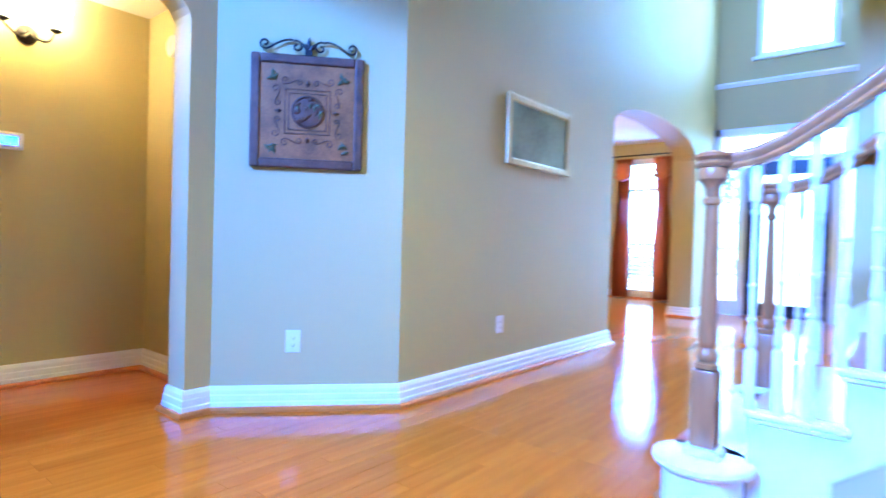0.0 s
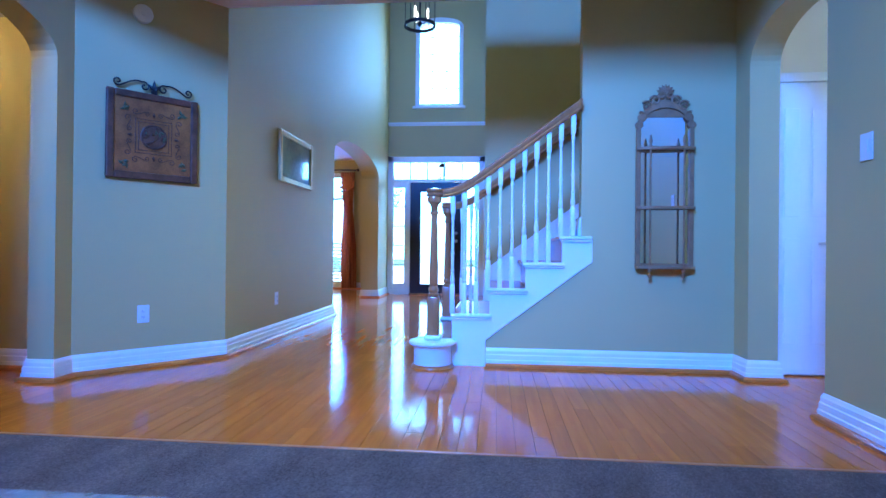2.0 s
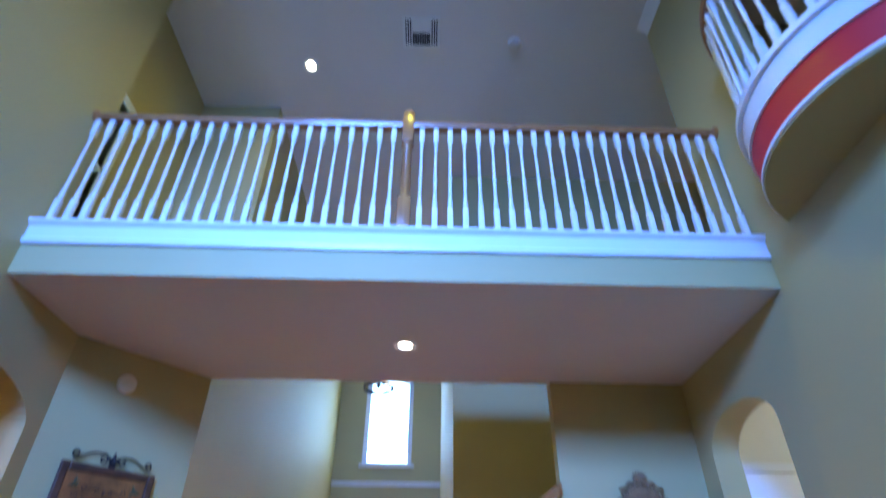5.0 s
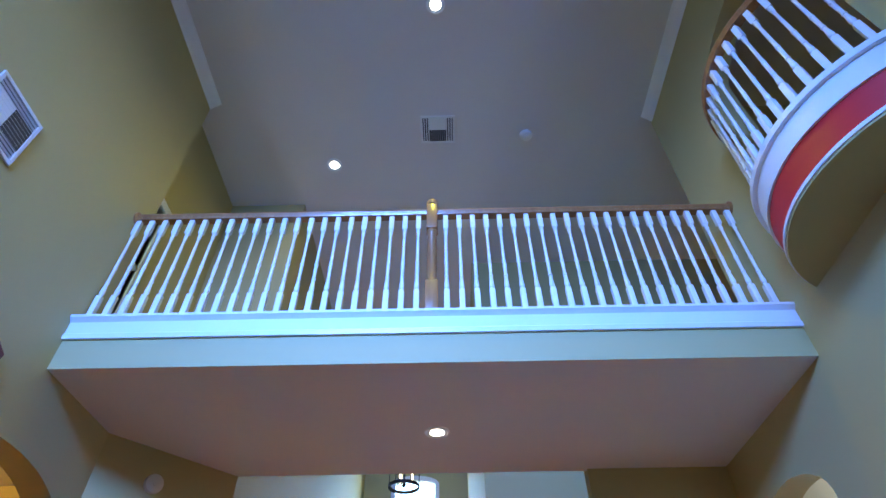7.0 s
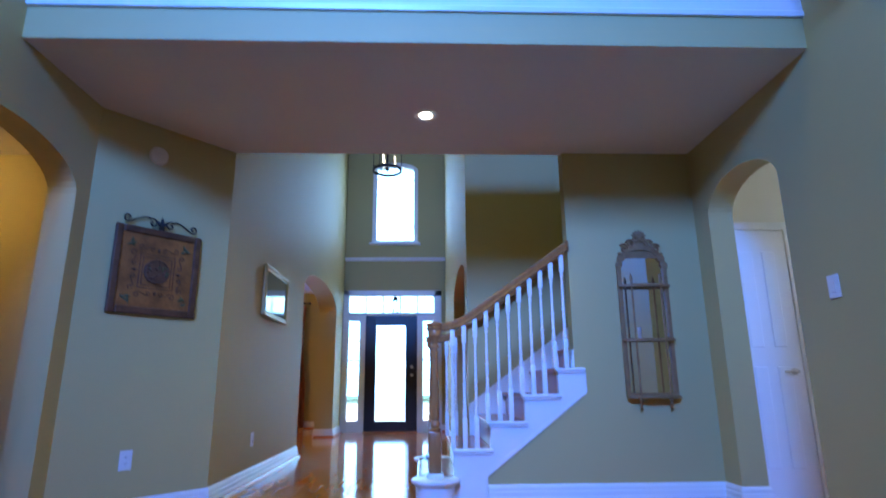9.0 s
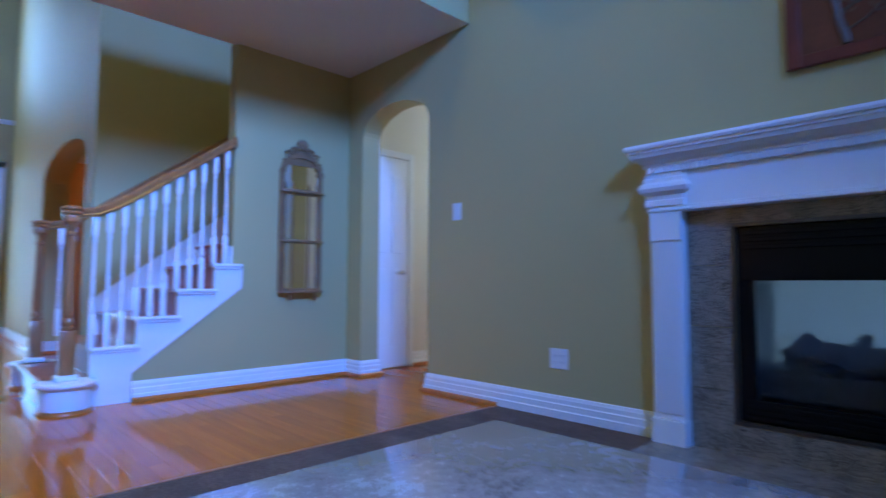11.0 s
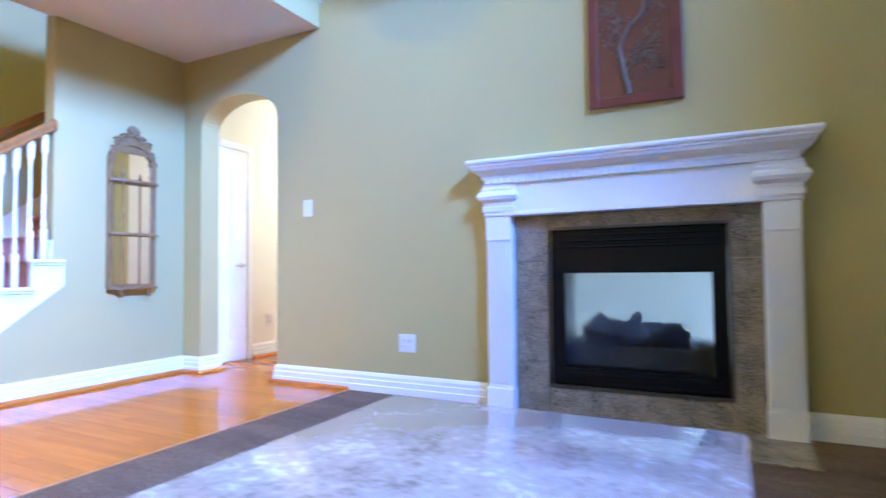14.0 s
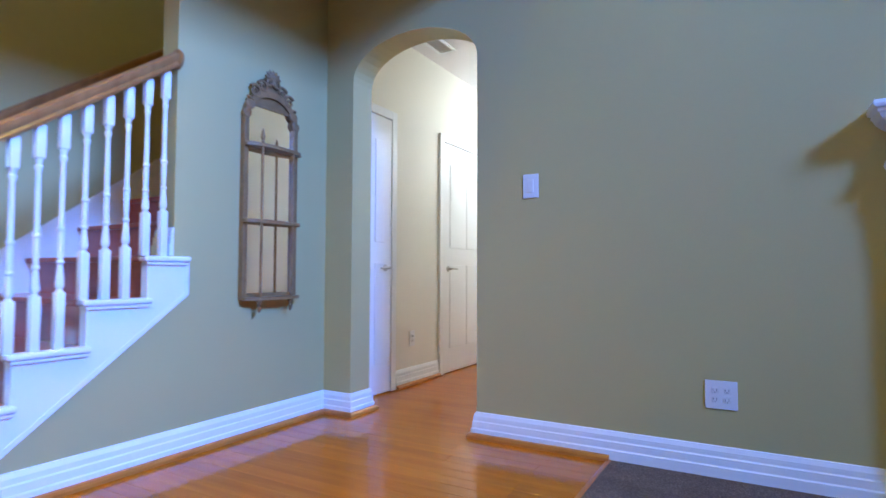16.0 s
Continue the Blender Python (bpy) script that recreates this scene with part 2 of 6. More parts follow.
# unseen; the opening's jamb keeps daylight off the fireplace wall's far end
bm = bmesh.new()
wall(bm, "y", YB - 0.25, YB, XL - 0.18, 0.25, 0.0, ZT, [(-4.2, -1.98, 0.0, 5.35, 5.35)])
wall_back = structure("wall_back", bm, WALL, "khaki painted back wall with a tall opening to the window bay", "wall")

bm = bmesh.new()
prism(bm, [(XF, 0.04), (XL, -0.715), (XL - 0.18, -0.715), (XL - 0.18, 0.04)], "z", 0.0, ZU)
wall_angled = structure("wall_angled", bm, WALL, "khaki painted angled wall between niche and foyer", "wall")

bm = bmesh.new()
wall(bm, "x", XF - 0.305, XF, 0.04, YE, 0.0, ZT, [(2.90, 5.62, 0.0, 2.10, 2.40)])
wall_foyer_left = structure("wall_foyer_left", bm, WALL, "khaki painted two-storey foyer wall with a wide arch", "wall")

bm = bmesh.new()
wall(bm, "x", XR, XR + 0.25, YS, YE, 0.0, ZT, [(1.42, 3.52, 0.0, 1.95, 2.20)])
wall_foyer_right = structure("wall_foyer_right", bm, WALL, "khaki painted foyer wall with an arched opening", "wall")

bm = bmesh.new()
wall(bm, "y", YE, YE + 0.2, XF - 0.305, XR + 0.25, 0.0, 3.0, [(-3.71, -1.91, 0.0, 2.56, 2.56)])
wall(bm, "y", YE, YE + 0.2, XF - 0.305, XR + 0.25, 3.0, ZT, [(-3.20, -2.35, 3.60, 5.13, 5.26)])
wall_entry = structure("wall_entry", bm, WALL, "khaki painted entry wall with door and high window", "wall")

bm = bmesh.new()
prism(bm, [(-1.755, 0.0), (0.0, 0.0), (0.0, 0.94), (-1.00, 0.94), (-1.00, 0.765), (-1.755, 0.19)], "y", 0.0, 0.12)
prism(bm, [(-1.06, 0.94), (0.19, 0.94), (0.19, ZC + 0.02), (-1.06, ZC + 0.02)], "y", 0.0, 0.12)
wall_stair = structure("wall_stair", bm, WALL, "khaki painted wall beside the staircase", "wall")

bm = bmesh.new()
wall(bm, "y", YS, YS + 0.2, XR + 0.25, 4.0, 0.0, ZT)
wall_stairwell = structure("wall_stairwell", bm, WALL, "khaki painted stairwell wall", "wall")

bm = bmesh.new()
prism(bm, [(XF, 0.04), (XL, -0.715), (XL, BR), (0.0, BR), (0.0, 0.04)], "z", ZC, ZU)
ceiling_bridge = structure("ceiling_bridge", bm, CEIL, "pale painted underside of the upstairs bridge", "ceiling")
bm = bmesh.new()
box(bm, -8.5, 4.0, -8.5, 8.0, ZT, ZT + 0.2)
ceiling_top = structure("ceiling_top", bm, CEIL, "pale painted high ceiling", "ceiling")

bm = bmesh.new()
box(bm, -9.0, 4.2, YD, 8.2, -0.12, -0.012)
subfloor = structure("floor_base", bm, SHOE, "timber base beneath the hardwood boards", "floor")
bm = bmesh.new()
box(bm, XL - 0.18, 0.25, -7.3, YD, -0.12, 0.004)
carpet = structure("carpet", bm, CARPET, "taupe cut-pile wall-to-wall carpet", "carpet")

# rooms that close the place: niche, passage, dining room, side room, upper halls, room behind the fireplace
def room(name, x0, x1, y0, y1, z0, z1, material, label, sides, holes=None):
    """Walls round a room's inner faces (sides: any of w, e, s, n), each a structure of its own."""
    t = 0.12
    holes = holes or {}
    for s in sides:
        b = bmesh.new()
        if s == "w":
            wall(b, "x", x0 - t, x0, y0, y1, z0, z1, holes.get(s, ()))
        if s == "e":
            wall(b, "x", x1, x1 + t, y0, y1, z0, z1, holes.get(s, ()))
        if s == "s":
            wall(b, "y", y0 - t, y0, x0 - t, x1 + t, z0, z1, holes.get(s, ()))
        if s == "n":
            wall(b, "y", y1, y1 + t, x0 - t, x1 + t, z0, z1, holes.get(s, ()))
        structure("wall_%s_%s" % (name, {"w": "west", "e": "east", "s": "south", "n": "north"}[s]), b, material, label, "wall")


def flat_ceiling(name, x0, x1, y0, y1, z, label):
    b = bmesh.new()
    box(b, x0, x1, y0, y1, z, z + 0.1)
    structure(name, b, CEIL, label, "ceiling")


ORANGE = mottled("terracotta_wall_paint", (0.50, 0.24, 0.075), 0.6, 0.9, 150.0, 0.06, 0.3, distance=0.0012)
room("niche", -5.65, XL - 0.18, -2.7, -0.55, 0.0, 2.42, WALL, "khaki painted niche wall lit by a sconce", "wsn")
flat_ceiling("ceiling_niche", -5.77, XL - 0.18, -2.82, -0.43, 2.42, "pale niche ceiling")
room("passage", 0.19, 3.2, -1.30, 0.0, 0.0, ZC, CREAM, "cream painted passage wall", "ens")
flat_ceiling("ceiling_passage", 0.19, 3.3, -1.42, 0.2, ZC, "pale passage ceiling")
room("dining", -8.5, XF - 0.305, 1.6, 7.75, 0.0, 2.78, WALL, "khaki painted dining room wall", "wsn", {"n": [(-5.47, -4.80, 0.12, 2.42, 2.42)]})
bm = bmesh.new()
wall(bm, "x", XF - 0.305, XF - 0.18, YE, 7.75, 0.0, 2.9)
structure("wall_dining_bay", bm, WALL, "khaki painted dining bay wall", "wall")
flat_ceiling("ceiling_dining", -8.62, XF - 0.305, 1.48, 7.87, 2.78, "pale dining room ceiling")
room("side_room", XR + 0.25, 2.6, YS + 0.2, YE, 0.0, 2.78, ORANGE, "terracotta painted side room wall", "en")
flat_ceiling("ceiling_side_room", XR + 0.25, 2.72, YS + 0.2, YE + 0.12, 2.78, "pale side room ceiling")
bm = bmesh.new()
wall(bm, "x", XL - 0.31, XL - 0.185, -1.30, 0.16, ZU, ZT, [(-1.19, -0.97, 3.25, 4.62, 4.62)])
structure("wall_upper_hall", bm, WALL, "khaki painted upstairs hall wall with a narrow window", "wall")
bm = bmesh.new()
wall(bm, "y", 0.04, 0.16, XL - 0.185, XF - 0.305, ZU, ZT)
structure("wall_upper_end", bm, WALL, "khaki painted end wall of the upstairs hall", "wall")
room("upper_right", 0.19, 3.9, -1.04, YS, ZU, ZT, WALL, "khaki painted upstairs hall wall", "es")
room("balcony_room", 0.19, 2.6, -3.7, -1.30, 3.2, ZT, CREAM, "cream painted upstairs room wall", "es")
room("rear_room", 0.55, 3.2, -6.0, -1.45, 0.0, 2.78, CREAM, "cream painted wall seen through the fireplace", "esn")
flat_ceiling("ceiling_rear_room", 0.19, 3.3, -6.1, -1.42, 2.78, "pale rear room ceiling")
bm = bmesh.new()
box(bm, XL - 0.31, XL - 0.18, -1.34, 0.16, ZU - 0.12, ZU)
box(bm, 0.19, 4.0, -3.8, 0.0, ZU - 0.12, ZU)
upper_floor = structure("floor_upper", bm, CARPET, "taupe carpeted upstairs floor", "floor")
bm = bmesh.new()
box(bm, 0.19, 3.3, -6.1, -1.42, -0.1, 0.0)
structure("floor_rear_room", bm, CREAM, "pale floor of the rear room", "floor")
# unseen lamp added to light the firebox glass from behind; this room has no window
area_lamp("rear_room_fill", (3.0, -5.9, 1.9), (0.9, -3.0, 0.6), 1.2, 1.4, 40, (0.26, 0.44, 0.95))

# unseen bay, added so the back window sits behind that jamb
room("bay", -4.4, -0.9, -7.1, YB - 0.25, 0.0, ZT, WALL, "khaki painted window bay wall", "wes", {"s": [(-4.2, -2.0, 3.95, 5.25, 5.25)]})

# outdoors
GRASS = mottled("lawn", (0.06, 0.10, 0.03), 0.9, 0.6, 40.0, 0.4, 0.6, distance=0.02)
PAVE = mottled("concrete_walk", (0.52, 0.50, 0.47), 0.85, 1.5, 60.0, 0.12, 0.4)
bm = bmesh.new()
box(bm, -400, 400, -400, 400, -0.5, -0.22)
structure("ground", bm, GRASS, "green lawn around the house", "ground")
# concrete stretched far out as a sunlit reflector behind the door glass
bm = bmesh.new()
box(bm, -8.0, 3.0, YE + 0.2, 26.0, -0.3, -0.06)
structure("pavement", bm, PAVE, "pale concrete porch, widened over the lawn to brighten the door glass", "pavement")
# emitting plane added to whiten door and window glass and its floor reflection
SKY_GLOW = glow("glowing_sky_backdrop", (0.34, 0.66, 1.0), 2.5)
bm = bmesh.new()
box(bm, -60.0, 55.0, 62.0, 62.2, -0.3, 45.0)
structure("backdrop", bm, SKY_GLOW, "glowing plane added beyond the front yard to whiten the glass", "backdrop")


# ---------------------------------------------------------------- trim
BASE = [(0.0, 0.0), (0.024, 0.0), (0.024, 0.048), (0.019, 0.054), (0.019, 0.086), (0.014, 0.092), (0.014, 0.114), (0.006, 0.134), (0.0, 0.136)]
ROUND = [(0.022, 0.0), (0.046, 0.0), (0.045, 0.014), (0.037, 0.024), (0.022, 0.028)]


def baseboard(path, shoe=True, floor=0.0, label="white stepped baseboard"):
    """Along the foot of a wall; the room lies to the right of the way."""
    p = [(x, y, floor) for x, y in path]
    b = bmesh.new()
    sweep(b, BASE, p)
    structure("baseboard", b, WHITE, label, "baseboard")
    if shoe:
        b = bmesh.new()
        sweep(b, ROUND, p)
        structure("trim", b, SHOE, "orange oak shoe moulding at the floor", "trim")


JN = 0.19
baseboard([(-5.65, -2.70), (-5.65, -0.55), (XL - 0.18, -0.55), (XL - 0.18, -0.855), (XL, -0.855), (XL, -0.715), (XF, 0.04), (XF, 2.90), (XF - 0.305, 2.90)])
baseboard([(XF - 0.305, 5.62), (XF, 5.62), (XF, YE), (-3.75, YE)])
baseboard([(-1.735, 0.0), (0.0, 0.0), (0.0, -0.216), (JN, -0.216), (JN, 0.0), (0.02 + JN, 0.0)])
baseboard([(0.78, 0.0), (1.42, 0.0)])
baseboard([(JN, -1.085), (0.0, -1.085), (0.0, YD)])
baseboard([(0.0, YD), (0.0, -2.885)], False)
baseboard([(0.0, -4.555), (0.0, YB)], False)
baseboard([(XL, YB), (XL, -2.08)], False)
baseboard([(-1.86, YE), (XR, YE), (XR, 3.52), (XR + 0.25, 3.52)])
baseboard([(XR + 0.25, 1.42), (XR, 1.42), (XR, YS)])
baseboard([(-8.5, 7.75), (XF - 0.305, 7.75), (XF - 0.305, 5.62)])
baseboard([(-1.053, 0.118), (-1.06, 0.118), (-1.06, 0.0)], False, 0.957, "small white baseboard on the wall's end")

# crown between the great room's walls and its ceiling
bm = bmesh.new()
sweep(bm, [(0, 0), (0.09, 0), (0.075, -0.02), (0.03, -0.055), (0.0, -0.09)], [(XL, YB, ZT), (XL, -1.30, ZT)])
structure("trim", bm, WHITE, "white crown moulding on the tall wall", "trim")
bm = bmesh.new()
sweep(bm, [(0, 0), (0.09, 0), (0.075, -0.02), (0.03, -0.055), (0.0, -0.09)], [(0.0, -1.06, ZT), (0.0, YB, ZT)])
structure("trim", bm, WHITE, "white crown moulding on the tall wall", "trim")
# ledge on the entry wall
bm = bmesh.new()
sweep(bm, [(0, -0.05), (0.012, -0.05), (0.03, -0.015), (0.05, -0.01), (0.05, 0.012), (0, 0.012)], [(XF, YE, 3.28), (XR, YE, 3.28)])
structure("trim", bm, WHITE, "white ledge moulding across the entry wall", "trim")
# bridge fascia
bm = bmesh.new()
sweep(bm, [(0, -0.15), (0.022, -0.15), (0.026, -0.12), (0.018, -0.11), (0.018, -0.03), (0.030, -0.018), (0.045, -0.005), (0.045, 0.012), (0, 0.012)], [(XL, BR, ZU), (0.0, BR, ZU)])
structure("trim", bm, WHITE, "white fascia moulding along the bridge's edge", "trim")
bm = bmesh.new()
box(bm, XL, 0.0, BR - 0.003, BR, ZC - 0.003, ZU - 0.14)
structure("wall_bridge_face", bm, WALL, "khaki painted face of the bridge", "wall")

# ---------------------------------------------------------------- entry door, sidelights, transom, windows
BLACKDOOR = mottled("black_door_paint", (0.018, 0.014, 0.018), 0.35, 2.0, 60.0, 0.2, 0.08)
FROST, fnt, fb_ = principled("frosted_door_glass", (0.92, 0.96, 1.0), 0.35)
fb_.inputs["Transmission Weight"].default_value = 1.0
fb_.inputs["IOR"].default_value = 1.08
CLEAR = glass("thin_glass")
NICKEL = mottled("brushed_nickel", (0.55, 0.53, 0.50), 0.28, 6.0, 200.0, 0.05, 0.05, metal=1.0)
IRON = mottled("dark_iron", (0.030, 0.026, 0.024), 0.45, 8.0, 120.0, 0.3, 0.3, metal=0.7)


def pane(parent, x0, x1, y, z0, z1, material=CLEAR):
    b = bmesh.new()
    box(b, x0, x1, y, y + 0.006, z0, z1)
    ob = part("pane", b, material, parent)
    ob.visible_shadow = False
    return ob


entry = thing("door_entry", "black front door with frosted glass, white sidelights and transom", "door", at=Matrix.Translation((-0.05, 0, 0)))
tagged(entry, kind="structure")
DZ, DL, DR = 2.15, -3.262, -2.278
bm = bmesh.new()
for x0, x1, z0, z1 in ((-3.70, -3.60, 0, 2.64), (-1.94, -1.81, 0, 2.64), (-3.70, -1.81, 2.54, 2.64), (-3.60, -1.94, DZ + 0.005, 2.20)):
    box(bm, x0, x1, YE - 0.025, YE + 0.09, z0, z1, 0.006)
for x0, x1 in ((-3.36, DL), (DR, -2.18)):
    box(bm, x0, x1, YE - 0.02, YE + 0.09, 0, DZ + 0.005, 0.006)
part("door_frame", bm, WHITE, entry)
for lo, hi in ((-3.60, -3.36), (-2.18, -1.94)):
    bm = bmesh.new()
    box(bm, lo, hi, YE + 0.01, YE + 0.06, 0.0, 0.205, 0.004)
    box(bm, lo, hi, YE + 0.01, YE + 0.06, 2.045, DZ + 0.005, 0.004)
    box(bm, lo, lo + 0.016, YE + 0.012, YE + 0.058, 0.205, 2.045)
    box(bm, hi - 0.016, hi, YE + 0.012, YE + 0.058, 0.205, 2.045)
    for i in range(1, 5):
        z = 0.205 + 1.84 * i / 5
        box(bm, lo + 0.016, hi - 0.016, YE + 0.015, YE + 0.055, z - 0.012, z + 0.012)
    side = part("sidelight", bm, WHITE, entry)
    for i in range(5):
        z = 0.205 + 1.84 * i / 5
        pane(side, lo + 0.014, hi - 0.014, YE + 0.032, z + 0.01, z + 0.358)
bm = bmesh.new()
for i in range(6):
    x = -3.60 + 1.66 * i / 5
    box(bm, x - 0.012, x + 0.012, YE + 0.01, YE + 0.06, 2.20, 2.54)
for i in range(5):
    x0, x1 = -3.588 + 1.66 * i / 5, -3.612 + 1.66 * (i + 1) / 5
    box(bm, x0, x1, YE + 0.012, YE + 0.058, 2.20, 2.212)
    box(bm, x0, x1, YE + 0.012, YE + 0.058, 2.528, 2.54)
trans = part("transom", bm, WHITE, entry)
for i in range(5):
    pane(trans, -3.59 + 1.66 * i / 5, -3.61 + 1.66 * (i + 1) / 5, YE + 0.032, 2.21, 2.53)
bm = bmesh.new()
for x0, x1, z0, z1 in ((DL, -3.08, 0.02, DZ), (-2.475, DR, 0.02, DZ), (-3.08, -2.475, 0.02, 0.178), (-3.08, -2.475, 1.985, DZ)):
    box(bm, x0, x1, YE + 0.02, YE + 0.065, z0, z1, 0.004)
leaf = part("door_leaf", bm, BLACKDOOR, entry, "black painted door leaf")
bm = bmesh.new()
for x0, x1, z0, z1 in ((-3.08, -3.06, 0.178, 1.985), (-2.495, -2.475, 0.178, 1.985), (-3.06, -2.495, 0.178, 0.198), (-3.06, -2.495, 1.965, 1.985)):
    box(bm, x0, x1, YE + 0.012, YE + 0.07, z0, z1, 0.003)
part("glazing_bead", bm, BLACKDOOR, leaf)
pane(leaf, -3.06, -2.495, YE + 0.04, 0.198, 1.965, FROST)
for z, r in ((1.03, 0.028), (1.18, 0.024)):
    bm = bmesh.new()
    lathe(bm, [(0.03, 0), (0.03, 0.008), (0.012, 0.012), (0.012, 0.03), (r, 0.04), (r, 0.055), (0.012, 0.062)], 14, m=Matrix.Translation((-2.375, YE + 0.02, z)) @ pose(0, 0, 0, 90))
    part("door_knob", bm, NICKEL, leaf, "brushed metal door knob", True)
bm = bmesh.new()
box(bm, DL - 0.01, DR + 0.01, YE - 0.03, YE + 0.12, 0.0, 0.02, 0.003)
part("sill", bm, OAK, entry)

hw = thing("window_foyer", "tall arched white-framed foyer window with thin muntins", "window")
tagged(hw, kind="structure")
W0, W1, WS, WA, WB_ = -3.20, -2.35, 5.13, 5.26, 3.60
bm = bmesh.new()
out, inn = arch_curve(W0 - 0.03, W1 + 0.03, WS, WA + 0.035, 18), arch_curve(W0 + 0.05, W1 - 0.05, WS, WA - 0.055, 18)
for i in range(18):
    prism(bm, [inn[i], inn[i + 1], out[i + 1], out[i]], "y", YE - 0.03, YE + 0.06)
box(bm, W0 - 0.03, W0 + 0.05, YE - 0.03, YE + 0.06, WB_, WS)
box(bm, W1 - 0.05, W1 + 0.03, YE - 0.03, YE + 0.06, WB_, WS)
box(bm, W0 + 0.05, W1 - 0.05, YE - 0.02, YE + 0.06, WB_, WB_ + 0.05)
part("window_frame", bm, WHITE, hw)
bm = bmesh.new()
box(bm, W0 - 0.08, W1 + 0.08, YE - 0.07, YE + 0.05, WB_ - 0.045, WB_, 0.008)
part("window_sill", bm, WHITE, hw)
bm = bmesh.new()
for x in (-2.91, -2.64):
    box(bm, x - 0.006, x + 0.006, YE + 0.02, YE + 0.035, WB_ + 0.05, WA - 0.07)
for z in (3.95, 4.28, 4.61, 4.94):
    box(bm, W0 + 0.05, W1 - 0.05, YE + 0.022, YE + 0.033, z - 0.006, z + 0.006)
part("muntin", bm, WHITE, hw)
pane(hw, W0 + 0.03, W1 - 0.03, YE + 0.038, WB_ + 0.03, WA - 0.01)

dw = thing("window_dining", "tall white dining window with shutter slats", "window")
tagged(dw, kind="structure")
bm = bmesh.new()
for x0, x1, z0, z1 in ((-5.53, -5.44, 0.06, 2.50), (-4.83, -4.74, 0.06, 2.50), (-5.44, -4.83, 2.40, 2.50), (-5.44, -4.83, 0.06, 0.16), (-5.44, -4.83, 1.92, 1.97)):
    box(bm, x0, x1, 7.72, 7.80, z0, z1, 0.005)
part("window_frame", bm, WHITE, dw)
for i in range(11):
    bm = bmesh.new()
    box(bm, -0.31, 0.31, -0.026, 0.026, -0.004, 0.004, 0, Matrix.Translation((-5.135, 7.74, 0.22 + i * 0.075)) @ pose(0, 0, 0, 35))
    part("slat", bm, WHITE, dw)
pane(dw, -5.45, -4.82, 7.79, 0.15, 2.41)

uw = thing("window_upstairs", "narrow white cased window in the upstairs hall", "window")
tagged(uw, kind="structure")
bm = bmesh.new()
for y0, y1, z0, z1 in ((-1.26, -1.19, 3.18, 4.70), (-0.97, -0.89, 3.18, 4.70), (-1.19, -0.97, 4.62, 4.70), (-1.19, -0.97, 3.18, 3.25), (-1.19, -0.97, 3.94, 3.97)):
    box(bm, XL - 0.24, XL - 0.165, y0, y1, z0, z1, 0.004)
part("window_frame", bm, WHITE, uw)

bw = thing("window_back", "unseen wide white-framed upper windows in the added back bay", "window")
tagged(bw, kind="structure")
for i in range(4):
    bm = bmesh.new()
    x = -4.2 + 2.2 / 3 * i
    box(bm, x - 0.03, x + 0.03, -7.20, -7.09, 3.95, 5.25, 0.005)
    part("mullion", bm, WHITE, bw)
bm = bmesh.new()
box(bm, -4.28, -1.92, -7.20, -7.08, 3.87, 3.95, 0.005)
box(bm, -4.28, -1.92, -7.20, -7.08, 5.25, 5.33, 0.005)
part("window_frame", bm, WHITE, bw)

# ---------------------------------------------------------------- staircase
REDWOOD = wood("red_brown_stair_wood", (0.34, 0.055, 0.022), (0.48, 0.105, 0.045), 0.28, (14.0, 3.0, 14.0), 0.4, False)
RISE, RUN, X1 = 0.1906, 0.26, -2.22
stair = thing("staircase", "red-brown wooden staircase with white stringer and turned balusters", "staircase")
for k in range(1, 17):
    x, z = X1 + RUN * (k - 1), RISE * k
    y1 = YS - 0.02
    y0 = 0.03 if k < 6 else 0.125
    bm = bmesh.new()
    box(bm, x - 0.03, x + RUN, y0, y1, z - 0.028, z, 0.008)
    part("tread", bm, REDWOOD, stair)
    bm = bmesh.new()
    box(bm, x, x + 0.02, y0 + 0.005, y1, z - RISE, z - 0.028)
    part("riser", bm, REDWOOD, stair)
    if 2 <= k <= 5:
        hi = min(x + RUN + 0.005, -0.985)
        bm = bmesh.new()
        box(bm, x - 0.035, hi, -0.034, 0.032, z - 0.026, z, 0.009)
        box(bm, x - 0.020, hi - 0.008, -0.022, 0.03, z - 0.042, z - 0.026, 0.004)
        part("tread_cap", bm, WHITE, stair, "white moulded tread end")
        bm = bmesh.new()
        box(bm, x - 0.012, x + 0.03, -0.009, 0.04, z - RISE, z - 0.028)
        part("riser_post", bm, WHITE, stair, "white painted riser end")
bm = bmesh.new()
prism(bm, [(-1.985, 0.0), (-1.755, 0.0), (-1.755, 0.20), (-1.0, 0.775), (-1.0, RISE * 5 - 0.03), (X1 + RUN * 4, RISE * 5 - 0.03), (X1 + RUN * 4, RISE * 4 - 0.03),
           (X1 + RUN * 3, RISE * 4 - 0.03), (X1 + RUN * 3, RISE * 3 - 0.03), (X1 + RUN * 2, RISE * 3 - 0.03), (X1 + RUN * 2, RISE * 2 - 0.03), (-1.985, RISE * 2 - 0.03)], "y", -0.008, 0.03)
part("stringer", bm, WHITE, stair, "white painted cut stringer")
bm = bmesh.new()
sweep(bm, [(-0.004, -0.011), (0.016, -0.011), (0.020, 0.0), (0.016, 0.011), (-0.004, 0.011)][::-1], [(-1.757, 0.0, 0.0), (-1.757, 0.0, 0.198), (-0.997, 0.0, 0.777), (-0.997, 0.0, 0.925)], Vector((0, -1, 0)))
part("stringer_bead", bm, WHITE, stair)
# wall skirt on the far side
bm = bmesh.new()
